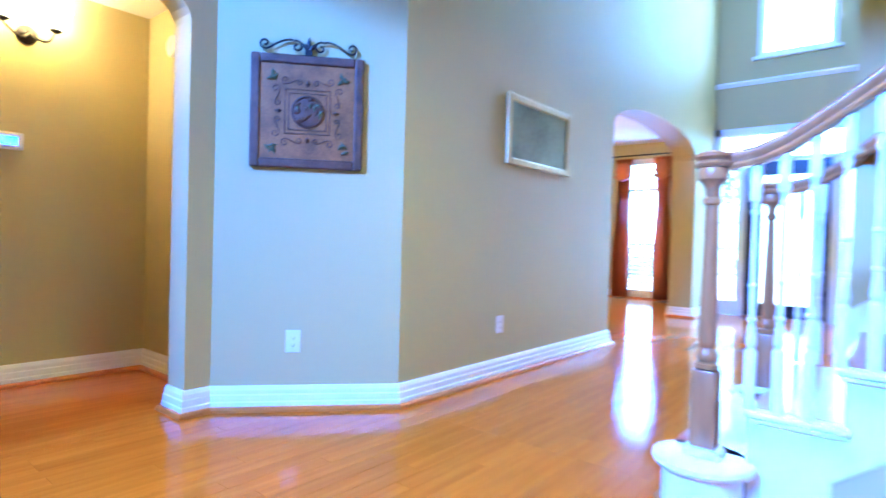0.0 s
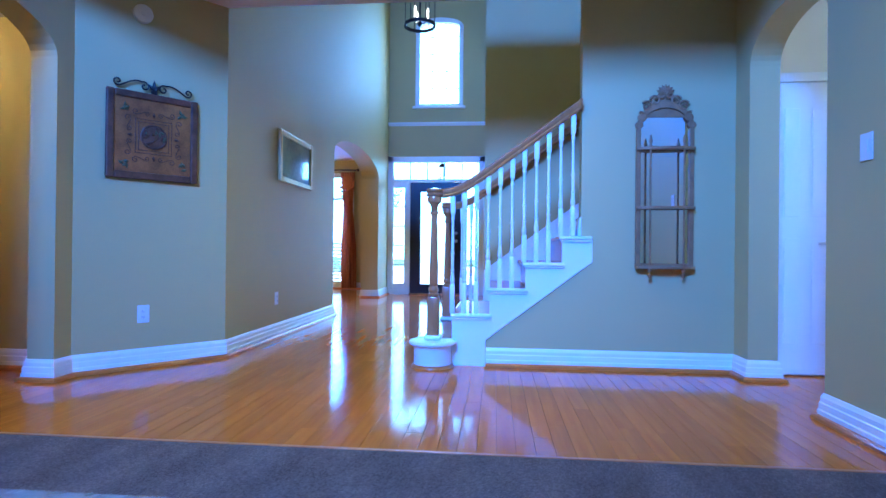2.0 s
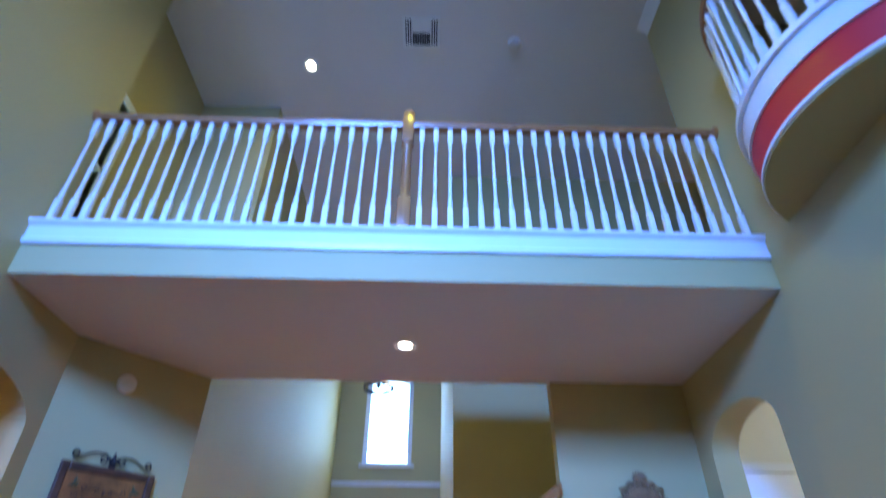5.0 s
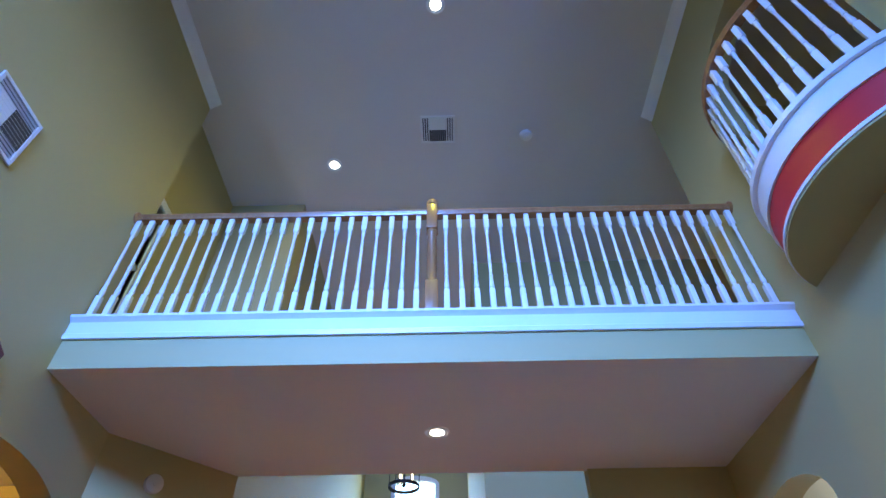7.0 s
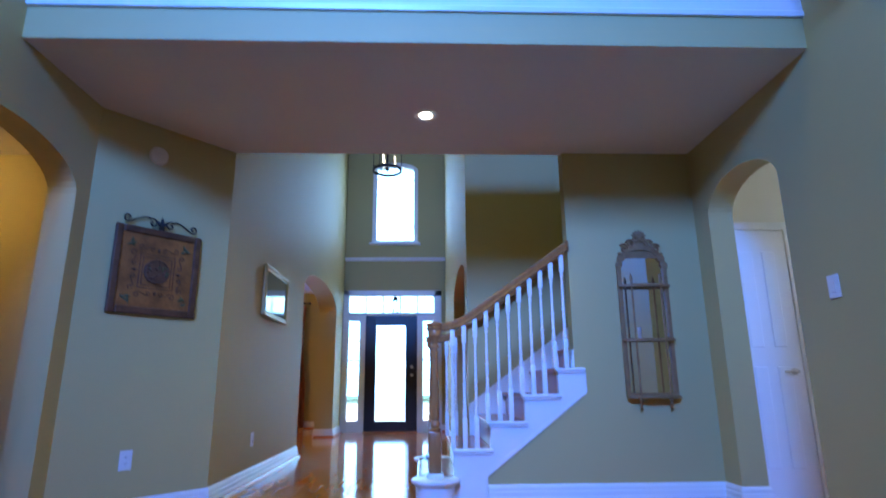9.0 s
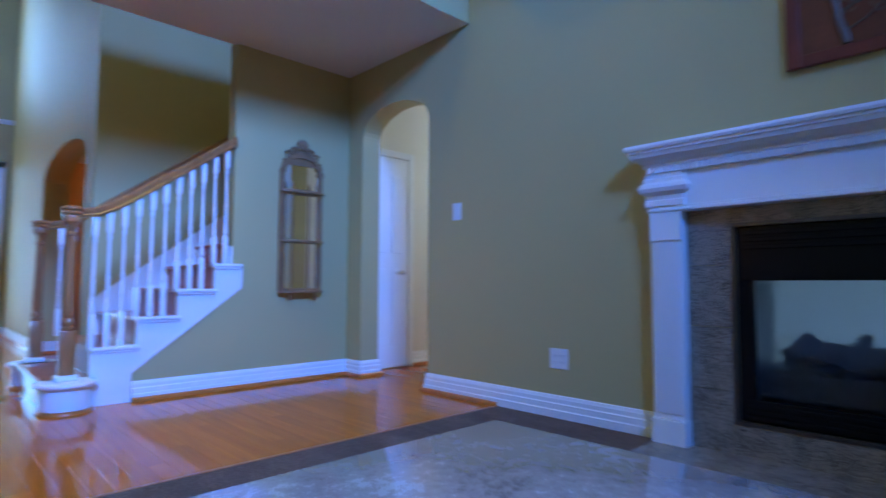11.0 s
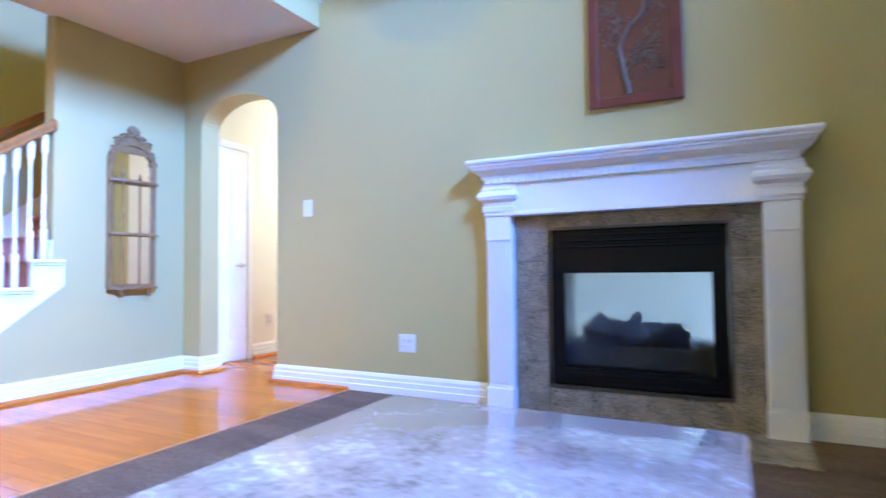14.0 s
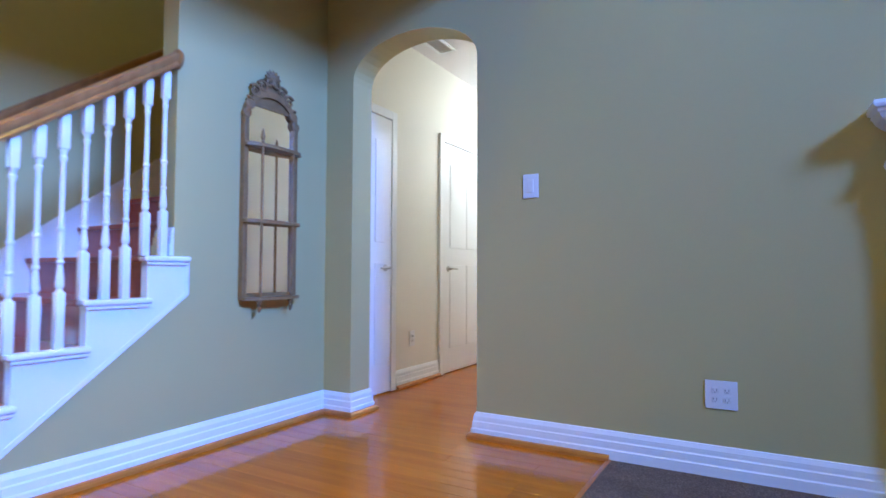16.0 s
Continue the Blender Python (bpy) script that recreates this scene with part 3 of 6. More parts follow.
prism(bm, [(XR, 0.30), (1.6, 0.30 + RISE / RUN * 3.38), (1.6, 0.66 + RISE / RUN * 3.38), (XR, 0.66)], "y", YS - 0.016, YS - 0.001)
part("skirt_board", bm, WHITE, stair, "white skirt board along the wall")
# starting step with rounded drum ends
for yc in (-0.05, YS + 0.05):
    bm = bmesh.new()
    lathe(bm, [(0.136, 0.0), (0.136, RISE - 0.045), (0.146, RISE - 0.042), (0.146, RISE - 0.030), (0.166, RISE - 0.028), (0.172, RISE - 0.016), (0.168, RISE - 0.003), (0.160, RISE)], 36, (-2.12, yc))
    part("drum_step", bm, WHITE, stair, "white rounded starting step end", True)
    bm = bmesh.new()
    lathe(bm, [(0.137, 0.0), (0.156, 0.0), (0.154, 0.012), (0.146, 0.020), (0.137, 0.022)], 36, (-2.12, yc))
    part("shoe_ring", bm, SHOE, stair, "oak shoe moulding round the drum", True)


def turned_newel(parent, x, y, z0, z1, material=OAK):
    h = z1 - z0
    b = bmesh.new()
    box(b, x - 0.062, x + 0.062, y - 0.062, y + 0.062, z0, z0 + 0.035, 0.012)
    p = part("newel_plinth", b, WHITE, parent, "white newel base block")
    b = bmesh.new()
    box(b, x - 0.043, x + 0.043, y - 0.043, y + 0.043, z0 + 0.035, z0 + 0.30 * h, 0.006)
    prof = [(0.034, 0.30), (0.041, 0.305), (0.041, 0.32), (0.029, 0.328), (0.036, 0.338), (0.038, 0.352), (0.030, 0.368), (0.026, 0.376), (0.032, 0.384), (0.033, 0.40), (0.030, 0.55), (0.026, 0.72), (0.022, 0.87),
            (0.031, 0.876), (0.031, 0.892), (0.023, 0.900), (0.026, 0.93), (0.036, 0.948), (0.050, 0.960), (0.053, 0.985), (0.048, 1.0)]
    lathe(b, [(r, z0 + f * h) for r, f in prof], 20, (x, y))
    return part("newel", b, material, parent, "turned oak newel post", True)


def baluster_mesh(h, w=0.034):
    """A white turned baluster with square ends; origin at its foot."""
    b = bmesh.new()
    lo, hi = min(0.24, h * 0.24), h - min(0.16, h * 0.15)
    box(b, -w / 2, w / 2, -w / 2, w / 2, 0, lo, 0.002)
    box(b, -w / 2, w / 2, -w / 2, w / 2, hi, h, 0.002)
    n = hi - lo
    prof = [(0.016, 0.0), (0.011, 0.02), (0.016, 0.035), (0.0175, 0.06), (0.013, 0.14), (0.0105, 0.19), (0.015, 0.20), (0.015, 0.215), (0.0105, 0.225), (0.0125, 0.36), (0.0115, 0.42),
            (0.0155, 0.43), (0.0155, 0.445), (0.011, 0.455), (0.0105, 0.70), (0.0095, 0.90), (0.0145, 0.93), (0.0145, 0.945), (0.0105, 0.955), (0.015, 1.0)]
    lathe(b, [(r, lo + f * n) for r, f in prof], 10)
    me = bpy.data.meshes.new("baluster")
    bmesh.ops.recalc_face_normals(b, faces=b.faces)
    b.to_mesh(me)
    b.free()
    me.materials.append(WHITE)
    me.shade_smooth()
    me.set_sharp_from_angle(angle=radians(35))
    return me


def stand(me, parent, x, y, z, turn=0.0):
    o = new("baluster", me)
    o.parent = parent
    o.matrix_basis = pose(x, y, z, 0, 0, turn)
    return o


def rail_z(x):
    pts = [(-2.20, 1.225), (-2.06, 1.228), (-1.97, 1.245), (-1.88, 1.285), (-1.80, 1.336), (-1.72, 1.392), (3.0, 1.392 + 0.728 * 4.72)]
    for (a, za), (b, zb) in zip(pts, pts[1:]):
        if x <= b:
            return za + (zb - za) * (x - a) / (b - a)
    return pts[-1][1]


turned_newel(stair, -2.12, -0.03, RISE, 1.235)
turned_newel(stair, -2.12, YS + 0.03, RISE, 1.235)
for i in range(11):
    x = -1.985 + 0.0865 * i
    k = min(5, max(2, int((x - X1 + 0.03) // RUN) + 1))
    stand(baluster_mesh(rail_z(x) - RISE * k), stair, x, 0.0, RISE * k)
for i in range(2):
    x = -1.985 + 0.0865 * i
    stand(baluster_mesh(rail_z(x) - RISE * 2), stair, x, YS + 0.02, RISE * 2)
RAIL = [(-0.030, 0.0), (0.030, 0.0), (0.034, 0.012), (0.026, 0.022), (0.034, 0.036), (0.033, 0.052), (0.018, 0.063), (-0.018, 0.063), (-0.033, 0.052), (-0.034, 0.036), (-0.026, 0.022), (-0.034, 0.012)]


def handrail(parent, y, x_end, name="handrail"):
    b = bmesh.new()
    xs = [-2.17, -2.12, -2.06, -2.01, -1.97, -1.92, -1.88, -1.84, -1.80, -1.76, -1.72] + [x_end]
    sweep(b, RAIL, [(x, y, rail_z(x)) for x in xs])
    lathe(b, [(0.030, 1.235), (0.060, 1.238), (0.064, 1.25), (0.054, 1.262), (0.064, 1.275), (0.060, 1.288), (0.03, 1.298)], 20, (-2.12, y - 0.02 if y < 0.5 else y + 0.01))
    return part(name, b, OAK, parent, "oak handrail", True)


handrail(stair, 0.0, -1.052)
handrail(stair, YS + 0.02, -1.775)
bm = bmesh.new()
sweep(bm, RAIL, [(-1.72, YS - 0.09, rail_z(-1.72) - 0.0), (1.2, YS - 0.09, rail_z(1.2))])
part("wall_rail", bm, OAK, stair, "oak rail fixed to the stairwell wall", True)
bm = bmesh.new()
lathe(bm, [(0.05, 0), (0.05, 0.012), (0.04, 0.02), (0.02, 0.024)], 18, m=Matrix.Translation((-1.06, 0.0, rail_z(-1.06) + 0.03)) @ pose(0, 0, 0, 0, -90, 0))
part("rosette", bm, OAK, stair, "", True)

# ---------------------------------------------------------------- upstairs bridge balustrade
bridge = thing("bridge_railing", "white baluster railing with oak rail along the bridge", "railing")
me = baluster_mesh(0.935, 0.036)
NX, SP = -2.205, 0.0985
for i in range(1, 23):
    if NX - SP * i > XL + 0.03:
        stand(me, bridge, NX - SP * i, BR + 0.06, ZU + 0.012)
    if NX + SP * i < -0.03:
        stand(me, bridge, NX + SP * i, BR + 0.06, ZU + 0.012)
bm = bmesh.new()
sweep(bm, RAIL, [(XL + 0.01, BR + 0.06, ZU + 0.946), (-0.01, BR + 0.06, ZU + 0.946)])
part("handrail", bm, OAK, bridge, "oak handrail", True)
for x in (XL, 0.0):
    bm = bmesh.new()
    lathe(bm, [(0.055, 0), (0.055, 0.012), (0.045, 0.02)], 18, m=Matrix.Translation((x, BR + 0.06, ZU + 0.979)) @ pose(0, 0, 0, 0, 90 if x < -1 else -90, 0))
    part("rosette", bm, OAK, bridge, "", True)
bm = bmesh.new()
box(bm, NX - 0.043, NX + 0.043, BR + 0.017, BR + 0.103, ZU + 0.012, ZU + 0.30, 0.004)
lathe(bm, [(0.035, ZU + 0.30), (0.04, ZU + 0.31), (0.03, ZU + 0.33), (0.036, ZU + 0.42), (0.031, ZU + 0.75), (0.043, ZU + 0.77), (0.03, ZU + 0.80)], 18, (NX, BR + 0.06))
box(bm, NX - 0.04, NX + 0.04, BR + 0.02, BR + 0.10, ZU + 0.80, ZU + 1.055, 0.006)
lathe(bm, [(0.03, ZU + 1.055), (0.045, ZU + 1.065), (0.042, ZU + 1.105), (0.02, ZU + 1.125)], 18, (NX, BR + 0.06))
part("newel", bm, OAK, bridge, "square and turned oak newel", True)

# ---------------------------------------------------------------- curved balcony on the fireplace wall
RED = mottled("red_band_paint", (0.630, 0.018, 0.022), 0.45, 2.0, 80.0, 0.06, 0.1)
CX, CY, CR = 0.40, -2.45, 0.784
balcony = thing("balcony", "curved white balcony with red band and turned balusters", "balcony")


def arc_pts(r, z, n=28):
    half = math.acos(min(1.0, (CX + 0.0) / r))
    return [(CX - r * math.cos(-half + 2 * half * i / n), CY + r * math.sin(-half + 2 * half * i / n), z) for i in range(n + 1)]


def arc_slab(r, z0, z1):
    b = bmesh.new()
    prism(b, [(x, y) for x, y, _ in arc_pts(r, 0)], "z", z0, z1)
    return b


part("soffit", arc_slab(CR, 2.985, 3.03), WALL, balcony, "khaki painted balcony underside")
part("lower_bead", arc_slab(CR + 0.008, 3.0, 3.022), WHITE, balcony)
part("red_band", arc_slab(CR, 3.03, 3.205), RED, balcony, "glossy red painted band", True)
part("cornice", arc_slab(CR + 0.014, 3.205, 3.24), WHITE, balcony, "", True)
part("fascia", arc_slab(CR + 0.006, 3.24, 3.36), WHITE, balcony, "", True)
part("cap", arc_slab(CR + 0.03, 3.36, 3.40), WHITE, balcony, "", True)
me = baluster_mesh(0.90, 0.036)
pts = arc_pts(CR - 0.04, 3.40, 15)
for i, (x, y, z) in enumerate(pts[1:-1]):
    stand(me, balcony, x, y, z, math.degrees(math.atan2(y - CY, x - CX)))
bm = bmesh.new()
sweep(bm, RAIL, [(x, y, 4.30) for x, y, _ in arc_pts(CR - 0.04, 0, 28)])
part("handrail", bm, OAK, balcony, "bent oak handrail", True)

# ---------------------------------------------------------------- fireplace
GRANITE, gnt, gb = principled("brown_granite_tile", (0.1, 0.085, 0.07), 0.12)
gv = coords(gnt)
gn1, gn2 = noise_tex(gnt, gv, 170.0, 2.0, 0.6), noise_tex(gnt, gv, 9.0, 2.0)
gmix = gnt.nodes.new("ShaderNodeMath")
gmix.operation = "MULTIPLY_ADD"
gnt.links.new(gn2, gmix.inputs[0])
gmix.inputs[1].default_value = 0.30
gnt.links.new(gn1, gmix.inputs[2])
gnt.links.new(ramp(gnt, gmix.outputs[0], [(0.52, (0.022, 0.019, 0.015)), (0.57, (0.20, 0.17, 0.12)), (0.70, (0.31, 0.265, 0.19)), (0.84, (0.46, 0.40, 0.30))]), gb.inputs["Base Color"])
BLACK = mottled("black_firebox_metal", (0.004, 0.004, 0.005), 0.22, 4.0, 120.0, 0.3, 0.05, spec=0.25)
STEEL = mottled("satin_steel_trim", (0.14, 0.135, 0.13), 0.3, 5.0, 180.0, 0.08, 0.05, metal=1.0)
LOG = mottled("charred_log", (0.018, 0.015, 0.013), 0.9, 9.0, 60.0, 0.5, 1.0, distance=0.01)
FA, FB = -2.893, -4.552      # outer edges of the pilasters
OA, OB = -3.280, -4.225      # firebox opening

mantel = thing("fireplace_mantel", "white painted mantelpiece with fluted pilasters and dentils", "mantelpiece")
for y0, y1 in ((FA - 0.165, FA), (FB, FB + 0.165)):
    bm = bmesh.new()
    box(bm, -0.080, -0.002, y0, y1, 0.13, 1.18, 0.003)
    pil = part("pilaster", bm, WHITE, mantel, "white fluted pilaster")
    for i in range(6):
        bm = bmesh.new()
        y = y0 + 0.0245 + 0.0232 * i
        box(bm, -0.089, -0.079, y - 0.0075, y + 0.0075, 0.16, 1.02, 0.003)
        part("reed", bm, WHITE, pil)
    bm = bmesh.new()
    box(bm, -0.091, -0.079, y0, y1, 1.03, 1.18, 0.002)
    part("block", bm, WHITE, pil)
    bm = bmesh.new()
    box(bm, -0.100, -0.002, y0 - 0.004, y1 + 0.004, 0.0, 0.13, 0.004)
    part("foot", bm, WHITE, mantel)
bm = bmesh.new()
box(bm, -0.082, -0.002, FB - 0.0, FA, 1.18, 1.40, 0.003)
part("frieze", bm, WHITE, mantel)
bm = bmesh.new()
box(bm, -0.098, -0.002, FB - 0.008, FA + 0.008, 1.176, 1.196, 0.005)
box(bm, -0.091, -0.002, FB - 0.004, FA + 0.004, 1.196, 1.206, 0.003)
part("architrave_bead", bm, WHITE, mantel)
CAPITAL = [(0.0, 1.206), (0.016, 1.206), (0.016, 1.235), (0.010, 1.240), (0.012, 1.262), (0.034, 1.280), (0.042, 1.300), (0.036, 1.318), (0.020, 1.332), (0.020, 1.350), (0.014, 1.354), (0.014, 1.376), (0.0, 1.376)]
for y0, y1 in ((FA - 0.172, FA + 0.004), (FB - 0.004, FB + 0.172)):
    bm = bmesh.new()
    sweep(bm, [(s, z - 1.2) for s, z in CAPITAL], [(-0.002, y1, 1.2), (-0.082, y1, 1.2), (-0.082, y0, 1.2), (-0.002, y0, 1.2)])
    part("capital", bm, WHITE, mantel, "moulded capital block")
    bm = bmesh.new()
    box(bm, -0.084, -0.002, y0, y1, 1.206, 1.376)
    part("capital_core", bm, WHITE, mantel)
n_dent = 38
bm = bmesh.new()
box(bm, -0.092, -0.002, FB - 0.004, FA + 0.004, 1.376, 1.412)
part("dentil_band", bm, WHITE, mantel)
for i in range(n_dent):
    y = FB + 0.012 + (FA - FB - 0.024) * i / (n_dent - 1)
    bm = bmesh.new()
    box(bm, -0.106, -0.091, y - 0.015, y + 0.015, 1.378, 1.410, 0.002)
    part("dentil", bm, WHITE, mantel)
CROWN = [(0.0, 0.0), (0.022, 0.0), (0.022, 0.012), (0.030, 0.020), (0.046, 0.030), (0.066, 0.048), (0.074, 0.066), (0.080, 0.070), (0.080, 0.082), (0.090, 0.086), (0.094, 0.098), (0.090, 0.112), (0.0, 0.118)]
bm = bmesh.new()
sweep(bm, CROWN, [(-0.002, FA + 0.002, 1.412), (-0.082, FA + 0.002, 1.412), (-0.082, FB - 0.002, 1.412), (-0.002, FB - 0.002, 1.412)])
box(bm, -0.090, -0.002, FB - 0.01, FA + 0.01, 1.413, 1.529)
part("crown_shelf", bm, WHITE, mantel, "flared crown moulding shelf")

surround = thing("fireplace_surround", "brown speckled granite tile fireplace surround", "fireplace surround")


def slab(parent, x0, x1, y0, y1, z0, z1):
    b = bmesh.new()
    box(b, x0, x1, y0, y1, z0, z1, 0.0015)
    return part("tile", b, GRANITE, parent)


g = 0.0015
SA, SB = FA - 0.165, FB + 0.165
for z0, z1 in ((0.0, 0.30), (0.30, 0.60), (0.60, 0.90), (0.90, 1.18)):
    slab(surround, -0.022, -0.002, OA + 0.018, SA, z0 + g, z1 - g)
    slab(surround, -0.022, -0.002, SB, OB - 0.018, z0 + g, z1 - g)
for i in range(3):
    a, b_ = OB - 0.018 + (OA - OB + 0.036) * i / 3, OB - 0.018 + (OA - OB + 0.036) * (i + 1) / 3
    slab(surround, -0.022, -0.002, a + g, b_ - g, 1.102, 1.18)
    slab(surround, -0.022, -0.002, a + g, b_ - g, 0.0, 0.150)
bm = bmesh.new()
for y0, y1, z0, z1 in ((OA, OA + 0.018, 0.150, 1.100), (OB - 0.018, OB, 0.150, 1.100), (OB, OA, 0.150, 0.168), (OB, OA, 1.082, 1.100)):
    box(bm, -0.028, 0.0, y0, y1, z0, z1, 0.002)
part("steel_edge", bm, STEEL, surround, "thin satin steel edge trim")
hearth = thing("hearth", "flush brown granite tile hearth in the carpet", "hearth")
for i in range(6):
    for j in range(2):
        y0 = -4.56 + 0.2785 * i
        slab(hearth, -0.50 + 0.25 * j + g, -0.25 + 0.25 * j - g - (0.002 if j else 0), y0 + g, y0 + 0.2785 - g, -0.01, 0.010)

firebox = thing("firebox", "black see-through gas firebox with glass and logs", "fireplace insert")
bm = bmesh.new()
box(bm, 0.0, 0.05, OB + 0.002, OA - 0.002, 0.825, 1.081, 0.003)
box(bm, 0.0, 0.05, OB + 0.002, OA - 0.002, 0.169, 0.27, 0.003)
box(bm, 0.0, 0.05, OA - 0.075, OA - 0.002, 0.27, 0.825, 0.003)
box(bm, 0.0, 0.05, OB + 0.002, OB + 0.075, 0.27, 0.825, 0.003)
part("front_frame", bm, BLACK, firebox, "black metal front frame")
for z in (0.985, 1.02, 1.052, 0.192, 0.218, 0.244):
    bm = bmesh.new()
    box(bm, -0.010, 0.004, OB + 0.03, OA - 0.03, z - 0.012, z + 0.008, 0.003)
    part("louver", bm, BLACK, firebox)
bm = bmesh.new()
box(bm, 0.05, 0.55, OA, OA + 0.03, 0.10, 1.10)
box(bm, 0.05, 0.55, OB - 0.03, OB, 0.10, 1.10)
box(bm, 0.05, 0.55, OB, OA, 1.075, 1.10)
box(bm, 0.05, 0.55, OB, OA, 0.10, 0.27)
part("liner", bm, BLACK, firebox)
bm = bmesh.new()
box(bm, 0.06, 0.50, OB + 0.003, OA - 0.003, 0.272, 0.40, 0.015)
part("burner_tray", bm, LOG, firebox, "charred burner tray under the logs")
bm = bmesh.new()
box(bm, 0.52, 0.55, OB, OA, 0.98, 1.075)
part("rear_frame", bm, BLACK, firebox)
bm = bmesh.new()
box(bm, 0.020, 0.026, OB + 0.06, OA - 0.06, 0.265, 0.84)
HAZE, _, hz = principled("hazy_firebox_glass", (0.86, 0.90, 0.95), 0.52)
hz.inputs["Transmission Weight"].default_value = 1.0
hz.inputs["IOR"].default_value = 1.06
fg = part("glass", bm, HAZE, firebox, "hazy firebox glass")
fg.visible_shadow = False
rnd = random.Random(4)
for y0, y1, x, z, r in ((-3.48, -4.02, 0.14, 0.33, 0.075), (-3.50, -3.98, 0.12, 0.40, 0.058), (-3.46, -3.75, 0.10, 0.44, 0.045), (-3.66, -3.98, 0.11, 0.42, 0.042), (-3.50, -3.56, 0.10, 0.52, 0.034), (-3.68, -3.76, 0.10, 0.535, 0.034), (-3.87, -3.95, 0.11, 0.50, 0.030)):
    bm = bmesh.new()
    ps = [(x + rnd.uniform(-0.02, 0.02) + 0.06 * t, y0 + (y1 - y0) * t, 0.405 + (z - 0.33) * 0.55 + 0.035 * math.sin(3 * t + y0 * 9) + 0.02 * t) for t in [i / 7 for i in range(8)]]
    tube(bm, ps, r, 9, r * 0.75)
    for v in bm.verts:
        v.co += Vector((rnd.uniform(-1, 1), rnd.uniform(-1, 1), rnd.uniform(-1, 1))) * 0.006
    part("log", bm, LOG, firebox, "charred ceramic log", True)

# ---------------------------------------------------------------- coffee table
MARBLE, mnt, mb = principled("beige_marble", (0.5, 0.45, 0.4), 0.07, 0, 0.3)
mv = coords(mnt)
warp = noise_tex(mnt, mv, 6.0, 8.0, 0.72)
fine = noise_tex(mnt, mv, 38.0, 6.0, 0.75)
mm = mnt.nodes.new("ShaderNodeMath")
mm.operation = "MULTIPLY_ADD"
mnt.links.new(fine, mm.inputs[0])
mm.inputs[1].default_value = 0.75
mnt.links.new(warp, mm.inputs[2])
mnt.links.new(ramp(mnt, mm.outputs[0], [(0.66, (0.23, 0.175, 0.14)), (0.80, (0.36, 0.29, 0.245)), (0.96, (0.43, 0.365, 0.315)), (1.05, (0.55, 0.49, 0.44))]), mb.inputs["Base Color"])
GILT = mottled("worn_gilt_carving", (0.42, 0.31, 0.13), 0.42, 9.0, 90.0, 0.35, 0.6, metal=0.35, distance=0.003)
IVORY = mottled("ivory_carved_wood", (0.58, 0.52, 0.42), 0.5, 8.0, 80.0, 0.2, 0.4)
TX0, TX1, TY0, TY1 = -2.70, -1.735, -4.265, -3.25
table = thing("coffee_table", "square coffee table with polished beige marble top and carved gilt base", "coffee table")
bm = bmesh.new()
box(bm, TX0, TX1, TY0, TY1, 0.412, 0.452, 0.016)
part("tabletop", bm, MARBLE, table, "polished beige marble top with rounded edge", True)
bm = bmesh.new()
box(bm, TX0 + 0.06, TX1 - 0.06, TY0 + 0.06, TY0 + 0.10, 0.31, 0.411, 0.006)
box(bm, TX0 + 0.06, TX1 - 0.06, TY1 - 0.10, TY1 - 0.06, 0.31, 0.411, 0.006)
box(bm, TX0 + 0.06, TX0 + 0.10, TY0 + 0.10, TY1 - 0.10, 0.31, 0.411, 0.006)
box(bm, TX1 - 0.10, TX1 - 0.06, TY0 + 0.10, TY1 - 0.10, 0.31, 0.411, 0.006)
part("apron", bm, GILT, table, "worn gilt apron")
for x, sx in ((TX0 + 0.13, -1), (TX1 - 0.13, 1)):
    for y, sy in ((TY0 + 0.13, -1), (TY1 - 0.13, 1)):
        bm = bmesh.new()
        ps = []
        for i in range(15):
            t = i / 14
            off = 0.045 * math.sin(2.4 * math.pi * t) * (1 - 0.3 * t)
            ps.append((x + sx * (0.02 + off), y + sy * (0.02 + off), 0.405 - 0.375 * t))
        tube(bm, ps, 0.050, 10, 0.024)
        lathe(bm, [(0.02, 0.006), (0.042, 0.010), (0.045, 0.03), (0.03, 0.05)], 12, (x + sx * 0.04, y + sy * 0.04))
        leg = part("leg", bm, GILT, table, "carved scroll leg", True)
        for s in (-1, 1):
            bm = bmesh.new()
            ps = []
            for i in range(22):
                a = i / 21 * 3.6 * math.pi
                r = 0.052 * (1 - i / 26)
                ps.append((x + sx * 0.062 + (s * r * math.cos(a) if s > 0 else 0) - 0.0, y + sy * 0.062 + (r * math.cos(a) if s < 0 else 0), 0.345 + r * math.sin(a)))
            tube(bm, ps, 0.011, 6)
            part("scroll", bm, IVORY, leg, "ivory carved scroll", True)
for side in range(4):
    for i in range(5):
        t = (i + 1) / 6
        bm = bmesh.new()
        lathe(bm, [(0.004, -0.05), (0.018, -0.03), (0.028, 0.0), (0.018, 0.03), (0.004, 0.05)], 10)
        x = TX0 + 0.05 if side == 0 else TX1 - 0.05 if side == 1 else TX0 + 0.1 + (TX1 - TX0 - 0.2) * t
        y = TY0 + 0.05 if side == 2 else TY1 - 0.05 if side == 3 else TY0 + 0.1 + (TY1 - TY0 - 0.2) * t
        bmesh.ops.transform(bm, matrix=Matrix.Translation((x, y, 0.355)), verts=bm.verts)
        part("leaf_boss", bm, IVORY, table, "", True)

# ---------------------------------------------------------------- sofa, cushion, end table, planter


